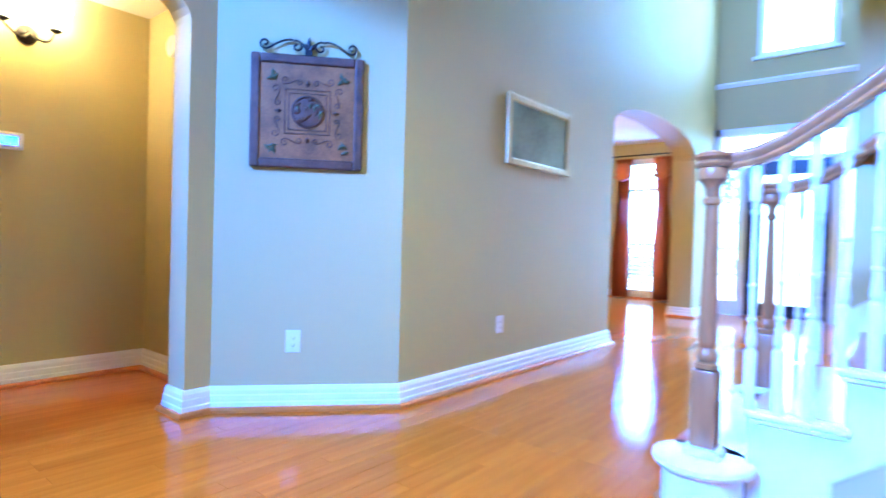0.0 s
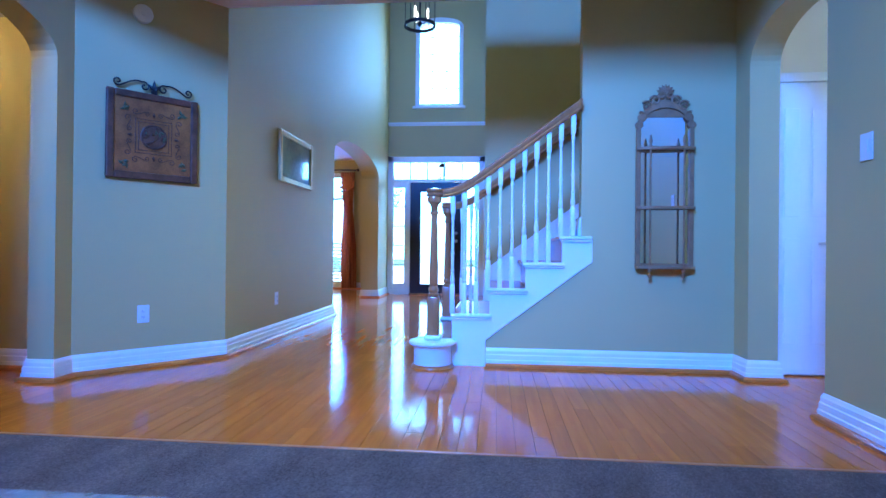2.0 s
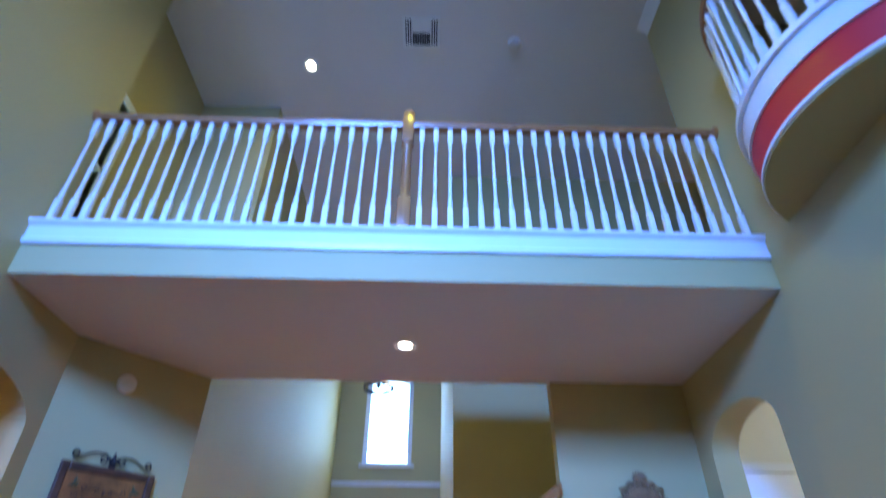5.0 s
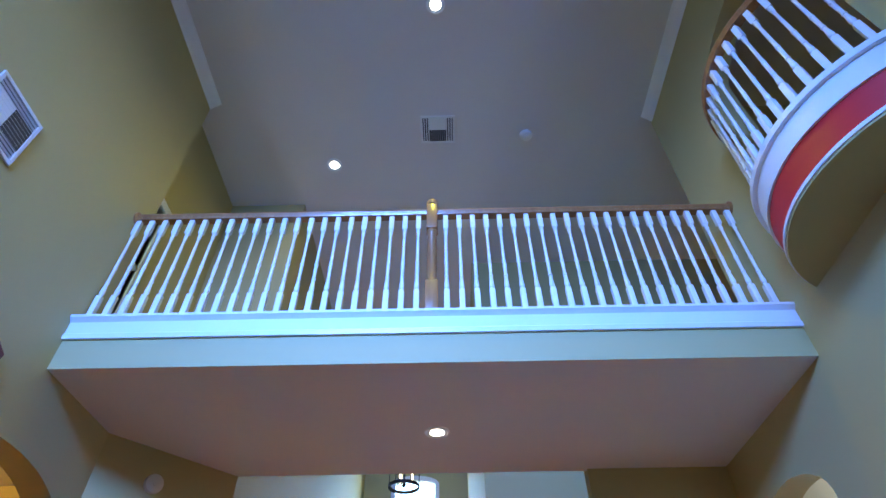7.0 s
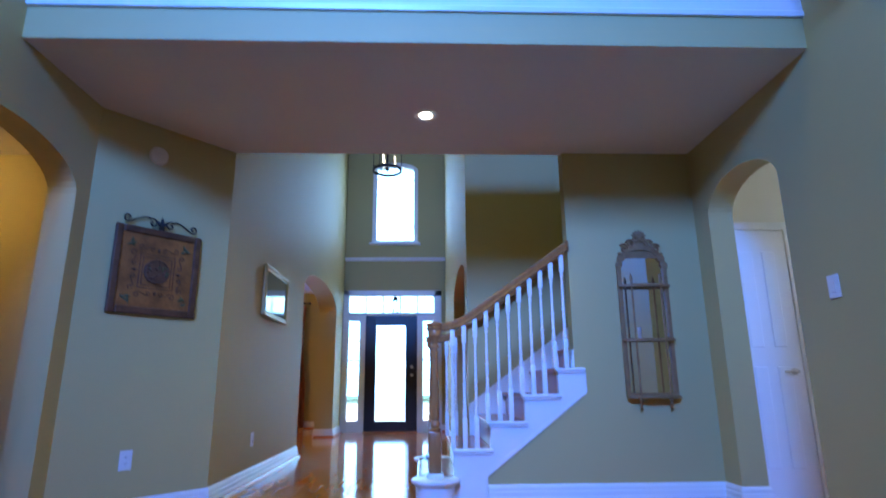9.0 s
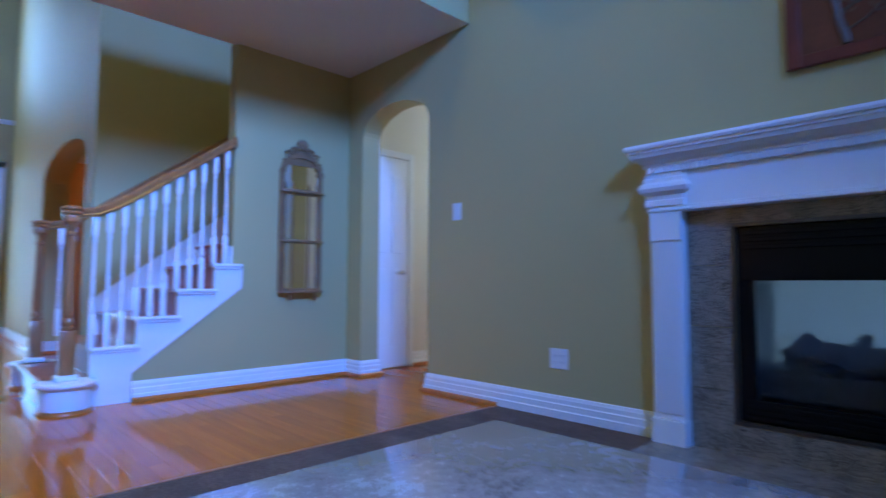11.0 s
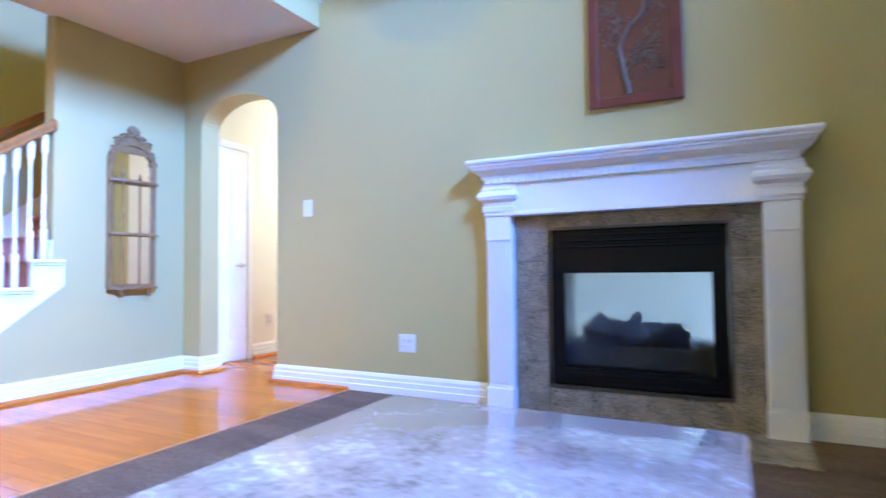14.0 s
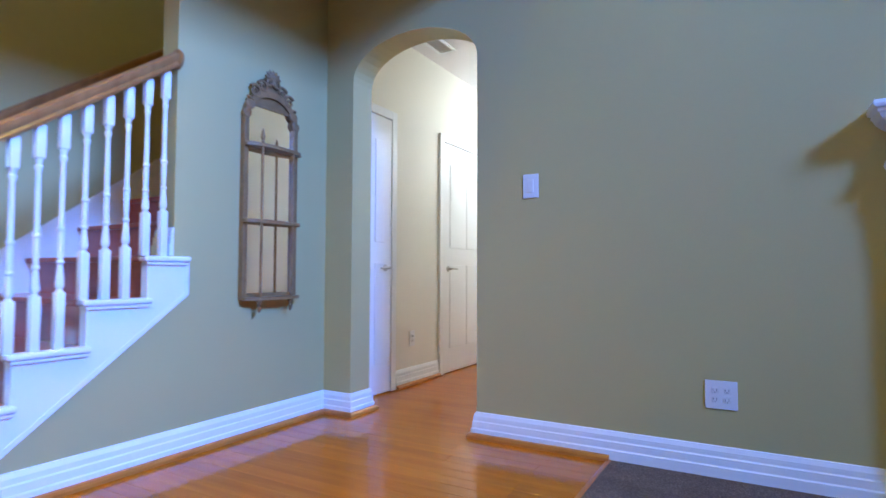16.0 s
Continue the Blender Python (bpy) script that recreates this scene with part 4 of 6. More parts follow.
def damask(name, ground, figure, scale, relief):
    """Cut chenille: curling figures a shade deeper than their ground, with a napped relief."""
    m, nt, b = principled(name, ground, 0.9, spec=0.2)
    b.inputs["Sheen Weight"].default_value = 0.25
    v = coords(nt)
    wob = nt.nodes.new("ShaderNodeTexNoise")
    wob.inputs["Scale"].default_value, wob.inputs["Detail"].default_value = scale * 0.6, 2.0
    nt.links.new(v, wob.inputs["Vector"])
    off = nt.nodes.new("ShaderNodeVectorMath")
    off.operation = "MULTIPLY_ADD"
    off.inputs[1].default_value = (0.22, 0.22, 0.22)
    nt.links.new(wob.outputs["Color"], off.inputs[0])
    nt.links.new(v, off.inputs[2])
    vor = nt.nodes.new("ShaderNodeTexNoise")
    vor.inputs["Scale"].default_value, vor.inputs["Detail"].default_value, vor.inputs["Distortion"].default_value = scale, 3.0, 2.2
    nt.links.new(off.outputs[0], vor.inputs["Vector"])
    nap = noise_tex(nt, v, 190.0, 3.0, 0.7)
    drift = noise_tex(nt, v, 5.0, 3.0, 0.6)
    fig = ramp(nt, vor.outputs["Fac"], [(0.42, (0, 0, 0)), (0.58, (1, 1, 1))])
    tot = nt.nodes.new("ShaderNodeMath")
    tot.operation = "MULTIPLY_ADD"
    tot.inputs[1].default_value = 0.22
    nt.links.new(fig, tot.inputs[0])
    mixd = nt.nodes.new("ShaderNodeMath")
    mixd.operation = "MULTIPLY_ADD"
    mixd.inputs[1].default_value = 0.9
    nt.links.new(drift, mixd.inputs[0])
    half = nt.nodes.new("ShaderNodeMath")
    half.operation = "MULTIPLY"
    half.inputs[1].default_value = 0.30
    nt.links.new(nap, half.inputs[0])
    nt.links.new(half.outputs[0], mixd.inputs[2])
    nt.links.new(mixd.outputs[0], tot.inputs[2])
    nt.links.new(ramp(nt, tot.outputs[0], [(0.45, figure), (0.92, ground)]), b.inputs["Base Color"])
    bump(nt, b, tot.outputs[0], relief, 0.012)
    return m


FABRIC = damask("golden_chenille", (0.76, 0.55, 0.25), (0.48, 0.28, 0.075), 17.0, 0.55)
FUR = damask("golden_plush", (0.70, 0.50, 0.24), (0.44, 0.25, 0.075), 12.0, 0.8)
FRINGE = mottled("dusty_rose_fringe", (0.48, 0.25, 0.13), 0.9, 12.0, 120.0, 0.3, 0.8)


def soft_box(x0, x1, y0, y1, z0, z1, puff=0.05, radius=0.07, n=12, seed=1, crown=0.0):
    """A padded block: a rounded box whose faces swell and ripple a little."""
    b = bmesh.new()
    bmesh.ops.create_cube(b, size=2.0)
    bmesh.ops.subdivide_edges(b, edges=b.edges, cuts=n, use_grid_fill=True)
    hx, hy, hz = (x1 - x0) / 2, (y1 - y0) / 2, (z1 - z0) / 2
    c = Vector(((x0 + x1) / 2, (y0 + y1) / 2, (z0 + z1) / 2))
    for v in b.verts:
        u = v.co.copy()
        p = Vector((u.x * hx, u.y * hy, u.z * hz))
        core = Vector([max(-(h - radius), min(h - radius, q)) for q, h in zip(p, (hx, hy, hz))])
        d = p - core
        if d.length > 1e-6:
            p = core + d.normalized() * radius if d.length > radius else p
        k = (1 - abs(u.x) ** 3) * (1 - abs(u.y) ** 3) * (1 - abs(u.z) ** 3)
        e = [(1 - abs(u.y) ** 2) * (1 - abs(u.z) ** 2), (1 - abs(u.x) ** 2) * (1 - abs(u.z) ** 2), (1 - abs(u.x) ** 2) * (1 - abs(u.y) ** 2)]
        p += Vector((u.x ** 5 * puff * e[0], u.y ** 5 * puff * e[1], u.z ** 5 * (puff + crown) * e[2]))
        w = noise.noise_vector((p + c) * 7.0 + Vector((seed, 0, 0)))
        v.co = c + p + w * 0.006
    return b


sofa = thing("sofa", "golden chenille sofa with loose seat cushions and rolled arm", "sofa")
SX1 = -0.93
part("base", soft_box(-3.05, SX1 - 0.012, -5.72, -4.832, 0.012, 0.30, 0.004, 0.03), FABRIC, sofa, "", True)
part("back", soft_box(-3.0, SX1 - 0.05, -5.86, -5.58, 0.25, 0.86, 0.03, 0.10), FABRIC, sofa, "", True)
for i in range(2):
    x1 = SX1 - 1.03 * i
    cush = part("seat_cushion", soft_box(x1 - 1.02, x1, -5.56, -4.80, 0.20, 0.46, 0.02, 0.075, 14, i + 3, 0.015), FABRIC, sofa, "plump seat cushion with welt", True)
    for z in (0.405, 0.255):
        bm = bmesh.new()
        r = 0.07
        ring = []
        for cx, cy, a0 in ((x1 - r, -4.80 - r, 0), (x1 - 1.02 + r, -4.80 - r, 90), (x1 - 1.02 + r, -5.54 + r, 180), (x1 - r, -5.54 + r, 270)):
            for k in range(5):
                a = radians(a0 + 22.5 * k)
                ring.append((cx + (r + 0.002) * math.cos(a), cy + (r + 0.002) * math.sin(a), z + 0.0))
        tube(bm, ring + ring[:1], 0.0065, 6)
        part("welt", bm, FABRIC, cush, "", True)
bm = bmesh.new()
prof = [(-0.085, 0.22), (-0.085, 0.44), (-0.125, 0.50), (-0.130, 0.57), (-0.100, 0.635), (-0.05, 0.665), (0.03, 0.665), (0.08, 0.635), (0.105, 0.57), (0.10, 0.50), (0.065, 0.44), (0.065, 0.22)]
prism(bm, [(SX1 - 0.10 + u, v) for u, v in prof], "y", -5.72, -4.965)
bmesh.ops.bevel(bm, geom=[e for e in bm.edges if abs(e.verts[0].co.y - e.verts[1].co.y) < 1e-5], offset=0.028, segments=4, affect="EDGES")
part("arm", bm, FABRIC, sofa, "rolled sofa arm", True)
bm = bmesh.new()
tube(bm, [(SX1 - 0.10 + u * 0.90, -4.966, 0.025 + v * 0.95) for u, v in prof], 0.007, 6)
part("arm_welt", bm, FABRIC, sofa, "", True)

pillow = thing("throw_pillow", "golden plush throw pillow with dusty rose fringe on the sofa", "pillow")
pm = Matrix.Translation((-1.20, -5.24, 0.605)) @ pose(0, 0, 0, 60, 4, -66)
b = soft_box(-0.24, 0.24, -0.19, 0.19, -0.05, 0.05, 0.0, 0.045, 14, 9, 0.055)
bmesh.ops.transform(b, matrix=pm, verts=b.verts)
part("cushion", b, FUR, pillow, "golden plush cover", True)
bm = bmesh.new()
rnd = random.Random(7)
for i in range(240):
    t = i / 60
    s, f = int(t), t - int(t)
    x, y = ((-0.235 + 0.47 * f, -0.205), (0.235, -0.205 + 0.41 * f), (0.235 - 0.47 * f, 0.205), (-0.235, 0.205 - 0.41 * f))[s]
    ox, oy = ((0, -1), (1, 0), (0, 1), (-1, 0))[s]
    p0 = Vector((x, y, rnd.uniform(-0.008, 0.008)))
    p1 = p0 + Vector((ox * 0.020 + rnd.uniform(-0.012, 0.012), oy * 0.020 + rnd.uniform(-0.012, 0.012), rnd.uniform(-0.015, 0.012)))
    tube(bm, [p0, (p0 + p1) / 2 + Vector((0, 0, 0.004)), p1], 0.004, 4, 0.002)
bmesh.ops.transform(bm, matrix=pm, verts=bm.verts)
part("fringe", bm, FRINGE, pillow, "dusty rose fringe")

CARVED = wood("carved_brown_wood", (0.10, 0.045, 0.018), (0.21, 0.11, 0.05), 0.45, (10.0, 10.0, 10.0), 0.1, False)
TOPWOOD = wood("pale_brown_tabletop", (0.20, 0.12, 0.06), (0.34, 0.22, 0.12), 0.3, (18.0, 3.0, 18.0), 0.3, False)
EX0, EX1, EY0, EY1, EZ = -0.62, -0.05, -5.66, -4.965, 0.608
endtable = thing("end_table", "carved brown wooden end table beside the sofa", "end table")
bm = bmesh.new()
box(bm, EX0, EX1, EY0, EY1, EZ - 0.028, EZ, 0.008)
part("tabletop", bm, TOPWOOD, endtable)
bm = bmesh.new()
for z0, z1 in ((EZ - 0.13, EZ - 0.028), (0.16, 0.19)):
    box(bm, EX0 + 0.05, EX1 - 0.05, EY0 + 0.05, EY1 - 0.05, z0, z1, 0.006)
part("apron", bm, CARVED, endtable)
for x in (EX0 + 0.06, EX1 - 0.06):
    for y in (EY0 + 0.06, EY1 - 0.06):
        bm = bmesh.new()
        sx, sy = (1 if x > -0.3 else -1), (1 if y > -5.2 else -1)
        tube(bm, [(x + sx * 0.03 * math.sin(4.2 * t), y + sy * 0.03 * math.sin(4.2 * t), (EZ - 0.035) * (1 - t) + 0.012) for t in [i / 10 for i in range(11)]], 0.034, 9, 0.018)
        part("leg", bm, CARVED, endtable, "curved carved leg", True)
for x in (EX0 + 0.045,):
    for i in range(6):
        bm = bmesh.new()
        y = EY1 - 0.12 - 0.09 * i
        tube(bm, [(x, y + 0.04 * math.cos(a), EZ - 0.12 + 0.045 * math.sin(a)) for a in [math.pi * k / 8 for k in range(-2, 11)]], 0.009, 6)
        part("carving", bm, CARVED, endtable, "", True)
for i in range(5):
    bm = bmesh.new()
    x = EX0 + 0.12 + 0.09 * i
    tube(bm, [(x + 0.04 * math.cos(a), EY1 - 0.045, EZ - 0.12 + 0.045 * math.sin(a)) for a in [math.pi * k / 8 for k in range(-2, 11)]], 0.009, 6)
    part("carving", bm, CARVED, endtable, "", True)

PORC, pnt, pb = principled("blue_white_porcelain", (0.8, 0.82, 0.84), 0.12, 0, 0.5)
pv = coords(pnt)
wav = pnt.nodes.new("ShaderNodeTexVoronoi")
wav.inputs["Scale"].default_value = 62.0
wav.feature = "DISTANCE_TO_EDGE"
pnt.links.new(pv, wav.inputs["Vector"])
cell = ramp(pnt, wav.outputs["Distance"], [(0.05, (0.16, 0.24, 0.46)), (0.16, (0.74, 0.78, 0.82))])
blob = noise_tex(pnt, pv, 9.0, 2.0, 0.4)
bl = ramp(pnt, blob, [(0.56, (0, 0, 0)), (0.585, (1, 1, 1))])
mx = pnt.nodes.new("ShaderNodeMix")
mx.data_type = "RGBA"
pnt.links.new(bl, mx.inputs["Factor"])
pnt.links.new(cell, mx.inputs["A"])
mx.inputs["B"].default_value = (0.012, 0.03, 0.26, 1)
pnt.links.new(mx.outputs["Result"], pb.inputs["Base Color"])
RIM = mottled("porcelain_rim", (0.62, 0.66, 0.64), 0.15, 6.0, 60.0, 0.05, 0.03)
planter = thing("planter", "blue and white porcelain planter bowl on the end table", "planter")
PC = (-0.30, -5.44)
bm = bmesh.new()
lathe(bm, [(0.13, EZ + 0.002), (0.135, EZ + 0.012), (0.15, EZ + 0.05), (0.19, EZ + 0.12), (0.205, EZ + 0.18), (0.205, EZ + 0.215), (0.195, EZ + 0.222), (0.18, EZ + 0.222), (0.175, EZ + 0.12), (0.10, EZ + 0.03)], 40, PC)
part("bowl", bm, PORC, planter, "blue patterned porcelain body", True)
bm = bmesh.new()
lathe(bm, [(0.18, EZ + 0.222), (0.215, EZ + 0.222), (0.220, EZ + 0.230), (0.220, EZ + 0.246), (0.205, EZ + 0.250), (0.185, EZ + 0.247), (0.18, EZ + 0.232)], 40, PC)
part("rim", bm, RIM, planter, "pale glazed rim", True)

# ---------------------------------------------------------------- mirror shelf on the stair wall
BRONZE = mottled("antique_bronze_wood", (0.27, 0.155, 0.06), 0.5, 14.0, 150.0, 0.35, 0.6, metal=0.2, distance=0.002)
MIRROR, _, _ = principled("mirror_glass", (0.86, 0.87, 0.86), 0.02, 1.0)
MX0, MX1, MZ0, MS, MA = -0.684, -0.290, 0.735, 1.72, 1.885
MC = (MX0 + MX1) / 2
mirror = thing("mirror_shelf", "arched antique bronze wall mirror with two curved shelves", "mirror")
bm = bmesh.new()
out, inn = arch_curve(MX0, MX1, MS, MA + 0.02, 20), arch_curve(MX0 + 0.030, MX1 - 0.030, MS, MA - 0.02, 20)
for i in range(20):
    prism(bm, [inn[i], inn[i + 1], out[i + 1], out[i]], "y", -0.035, -0.002)
box(bm, MX0, MX0 + 0.030, -0.035, -0.002, MZ0, MS, 0.003)
box(bm, MX1 - 0.030, MX1, -0.035, -0.002, MZ0, MS, 0.003)
box(bm, MX0 + 0.03, MX1 - 0.03, -0.035, -0.002, MZ0, MZ0 + 0.03)
part("frame", bm, BRONZE, mirror, "antique bronze arched frame")
bm = bmesh.new()
prism(bm, [(MX0 + 0.03, MZ0 + 0.03), (MX1 - 0.03, MZ0 + 0.03)] + [(u, v) for u, v in inn[::-1]], "y", -0.014, -0.006)
part("mirror_glass", bm, MIRROR, mirror, "mirror glass")
for z in (1.573, 1.157, 0.737):
    bm = bmesh.new()
    prism(bm, [(MX0 - 0.006, -0.036)] + [(MC - (MC - MX0 + 0.006) * math.cos(math.pi * i / 14), -0.05 - 0.055 * math.sin(math.pi * i / 14)) for i in range(15)] + [(MX1 + 0.006, -0.036)], "z", z - 0.009, z + 0.009)
    part("shelf", bm, BRONZE, mirror, "curved bronze shelf")
for x in (-0.600, -0.372):
    bm = bmesh.new()
    lathe(bm, [(0.006, 0.745), (0.010, 0.755), (0.0075, 0.78), (0.0075, 1.14), (0.010, 1.15), (0.0075, 1.17), (0.0075, 1.56), (0.012, 1.585), (0.007, 1.60), (0.013, 1.615), (0.011, 1.63), (0.003, 1.665)], 10, (x, -0.082))
    part("post", bm, BRONZE, mirror, "slender bronze post with finial", True)
    bm = bmesh.new()
    lathe(bm, [(0.003, 0.662), (0.011, 0.675), (0.014, 0.69), (0.007, 0.70), (0.016, 0.715), (0.016, 0.727)], 10, (x, -0.075))
    part("drop_finial", bm, BRONZE, mirror, "", True)


def curl(cx, cz, r, turns, start, sign, n=26):
    """Points of a flat spiral in x and z."""
    return [(cx + sign * r * (1 - 0.78 * i / n) * math.cos(start + turns * 2 * math.pi * i / n), 0.0, cz + r * (1 - 0.78 * i / n) * math.sin(start + turns * 2 * math.pi * i / n)) for i in range(n + 1)]


bm = bmesh.new()
prism(bm, [(MC - 0.155, 1.80), (MC + 0.155, 1.80), (MC + 0.12, 1.88), (MC + 0.07, 1.92), (MC + 0.035, 1.97), (MC, 2.0), (MC - 0.035, 1.97), (MC - 0.07, 1.92), (MC - 0.12, 1.88)], "y", -0.020, -0.003)
crest = part("crest", bm, BRONZE, mirror, "carved scrolling crest")
for s in (-1, 1):
    for cx, cz, r, st in ((0.165, 1.80, 0.036, 1.2), (0.125, 1.875, 0.040, 0.6), (0.072, 1.915, 0.036, 0.3), (0.030, 1.955, 0.028, 1.6), (0.185, 1.745, 0.028, 2.0)):
        bm = bmesh.new()
        tube(bm, [(x, -0.030, z) for x, _, z in curl(MC + s * cx, cz, r, 1.4, st, s)], 0.010, 7, 0.006)
        part("scroll", bm, BRONZE, crest, "", True)
for i in range(7):
    a = math.pi * (0.12 + 0.76 * i / 6)
    bm = bmesh.new()
    lathe(bm, [(0.003, 0.0), (0.012, 0.025), (0.010, 0.05), (0.002, 0.066)], 8, m=Matrix.Translation((MC, -0.030, 1.965)) @ pose(0, 0, 0, 0, 90 - math.degrees(a), 0))
    part("leaf", bm, BRONZE, crest, "", True)

# ---------------------------------------------------------------- wall art
PANEL = mottled("embossed_copper_panel", (0.25, 0.105, 0.028), 0.5, 7.0, 90.0, 0.75, 0.9, metal=0.3, distance=0.002)
PFRAME = mottled("dark_hammered_frame", (0.105, 0.050, 0.026), 0.5, 14.0, 120.0, 0.7, 0.9, metal=0.4, distance=0.003)
GREENISH = mottled("verdigris_relief", (0.10, 0.10, 0.04), 0.5, 30.0, 150.0, 0.4, 0.5, metal=0.3)
UX, UY = (XF - XL), (0.04 + 0.715)
UL = math.hypot(UX, UY)
art_pose = Matrix.Translation((XL, -0.715, 0)) @ Matrix.Rotation(math.atan2(UY, UX), 4, "Z")
art = thing("wall_art", "square embossed copper wall panel with dark frame and scroll hanger", "wall art", at=art_pose)
A0, A1, Z0, Z1 = 0.176, 0.772, 1.312, 1.918
AC, ZM = (A0 + A1) / 2, (Z0 + Z1) / 2
for x0, x1, z0, z1 in ((A0, A0 + 0.05, Z0, Z1), (A1 - 0.05, A1, Z0, Z1), (A0 + 0.05, A1 - 0.05, Z0, Z0 + 0.05), (A0 + 0.05, A1 - 0.05, Z1 - 0.05, Z1)):
    bm = bmesh.new()
    box(bm, x0, x1, -0.034, -0.003, z0, z1, 0.009)
    part("frame_bar", bm, PFRAME, art, "dark hammered frame")
bm = bmesh.new()
box(bm, A0 + 0.045, A1 - 0.045, -0.022, -0.004, Z0 + 0.045, Z1 - 0.045)
panel = part("panel", bm, PANEL, art, "embossed copper coloured panel")
for h in (0.118, 0.098):
    bm = bmesh.new()
    tube(bm, [(AC - h, -0.024, ZM - h), (AC + h, -0.024, ZM - h), (AC + h, -0.024, ZM + h), (AC - h, -0.024, ZM + h), (AC - h, -0.024, ZM - h)], 0.0032, 6)
    part("line", bm, PFRAME, panel)
bm = bmesh.new()
lathe(bm, [(0.088, 0.0), (0.088, 0.008), (0.080, 0.012), (0.074, 0.006), (0.03, 0.009)], 32, m=Matrix.Translation((AC, -0.021, ZM)) @ pose(0, 0, 0, 90))
med = part("medallion", bm, PFRAME, panel, "round dark leaf medallion", True)
rnd = random.Random(11)
for i in range(22):
    a, r = rnd.uniform(0, 6.28), 0.072 * math.sqrt(rnd.random())
    bm = bmesh.new()
    lathe(bm, [(0.002, -0.018), (0.009, 0.0), (0.002, 0.018)], 7, m=Matrix.Translation((AC + r * math.cos(a), -0.030, ZM + r * math.sin(a))) @ pose(0, 0, 0, 0, rnd.uniform(0, 180), 0))
    part("leaf", bm, GREENISH if i % 4 == 0 else PFRAME, med, "", True)
for q in range(4):
    rot = Matrix.Translation((AC, 0, ZM)) @ Matrix.Rotation(q * math.pi / 2, 4, "Y") @ Matrix.Translation((-AC, 0, -ZM))
    for s in (-1, 1):
        bm = bmesh.new()
        arm = []
        for i in range(15):
            a, r = math.radians(90 + 400 * (1 - i / 14)), 0.005 + 0.011 * i / 14
            arm.append((0.045 + r * math.cos(a), 0.155 + r * math.sin(a)))
        arm += [(0.060, 0.168), (0.080, 0.158), (0.100, 0.149)]
        for i in range(15):
            a, r = math.radians(-90 + 400 * i / 14), 0.020 - 0.014 * i / 14
            arm.append((0.118 + r * math.cos(a), 0.168 + r * math.sin(a)))
        tube(bm, [rot @ Vector((AC + s * u, -0.024, ZM + v)) for u, v in arm], 0.0030, 6)
        part("scroll", bm, PFRAME, panel, "", True)
    bm = bmesh.new()
    lathe(bm, [(0.002, -0.016), (0.011, 0.0), (0.002, 0.02)], 8, m=rot @ Matrix.Translation((AC, -0.026, ZM + 0.15)))
    part("bud", bm, PFRAME, panel, "", True)
    for k in range(4):
        bm = bmesh.new()
        lathe(bm, [(0.002, -0.022), (0.011, 0.0), (0.002, 0.022)], 7, m=rot @ Matrix.Translation((AC + 0.19 + rnd.uniform(-0.022, 0.022), -0.026, ZM + 0.19 + rnd.uniform(-0.022, 0.022))) @ pose(0, 0, 0, 0, 45 + 40 * k, 0))
        part("leaf", bm, GREENISH, panel, "verdigris corner leaf", True)
for s in (-1, 1):
    bm = bmesh.new()
    pts = [(x, -0.020, z) for x, _, z in curl(AC + s * 0.228, Z1 + 0.052, 0.028, 1.05, -1.3, s)][::-1]
    pts += [(AC + s * (0.235 - 0.165 * t), -0.020, Z1 + 0.018 + 0.055 * math.sin(math.pi * 0.5 * t) ** 2 + 0.018 * math.sin(math.pi * t)) for t in [i / 10 for i in range(1, 11)]]
    pts += [(x, -0.020, z) for x, _, z in curl(AC + s * 0.062, Z1 + 0.045, 0.034, 1.15, 0.9, s)]
    tube(bm, pts, 0.0055, 7)
    part("hanger_scroll", bm, IRON, art, "black iron scroll", True)
for ang, ln in ((0, 0.075), (38, 0.055), (-38, 0.055)):
    bm = bmesh.new()
    lathe(bm, [(0.003, 0.0), (0.013, 0.45 * ln), (0.009, 0.75 * ln), (0.002, ln)], 8, m=Matrix.Translation((AC, -0.022, Z1 + 0.022)) @ pose(0, 0, 0, 0, ang, 0))
    part("fleur_petal", bm, IRON, art, "", True)
bm = bmesh.new()
box(bm, AC - 0.02, AC + 0.02, -0.028, -0.014, Z1 + 0.0, Z1 + 0.026, 0.003)
part("fleur_band", bm, IRON, art)

GOLD = mottled("gilt_picture_frame", (0.50, 0.36, 0.15), 0.35, 10.0, 120.0, 0.2, 0.3, metal=0.6)
PRINT = mottled("pale_landscape_print", (0.20, 0.24, 0.20), 0.08, 2.6, 30.0, 0.45, 0.0, coat=1.0)
pic = thing("framed_picture", "gilt framed pale print behind glass on the foyer wall", "picture")
P0, P1, Q0, Q1 = 1.035, 1.955, 1.492, 1.990
for y0, y1, z0, z1 in ((P0, P0 + 0.05, Q0, Q1), (P1 - 0.05, P1, Q0, Q1), (P0 + 0.05, P1 - 0.05, Q0, Q0 + 0.05), (P0 + 0.05, P1 - 0.05, Q1 - 0.05, Q1)):
    bm = bmesh.new()
    box(bm, XF + 0.002, XF + 0.036, y0, y1, z0, z1, 0.010)
    part("frame_bar", bm, GOLD, pic, "gilt moulded frame")
bm = bmesh.new()
box(bm, XF + 0.003, XF + 0.018, P0 + 0.045, P1 - 0.045, Q0 + 0.045, Q1 - 0.045)
part("print", bm, PRINT, pic, "pale print behind reflecting glass")

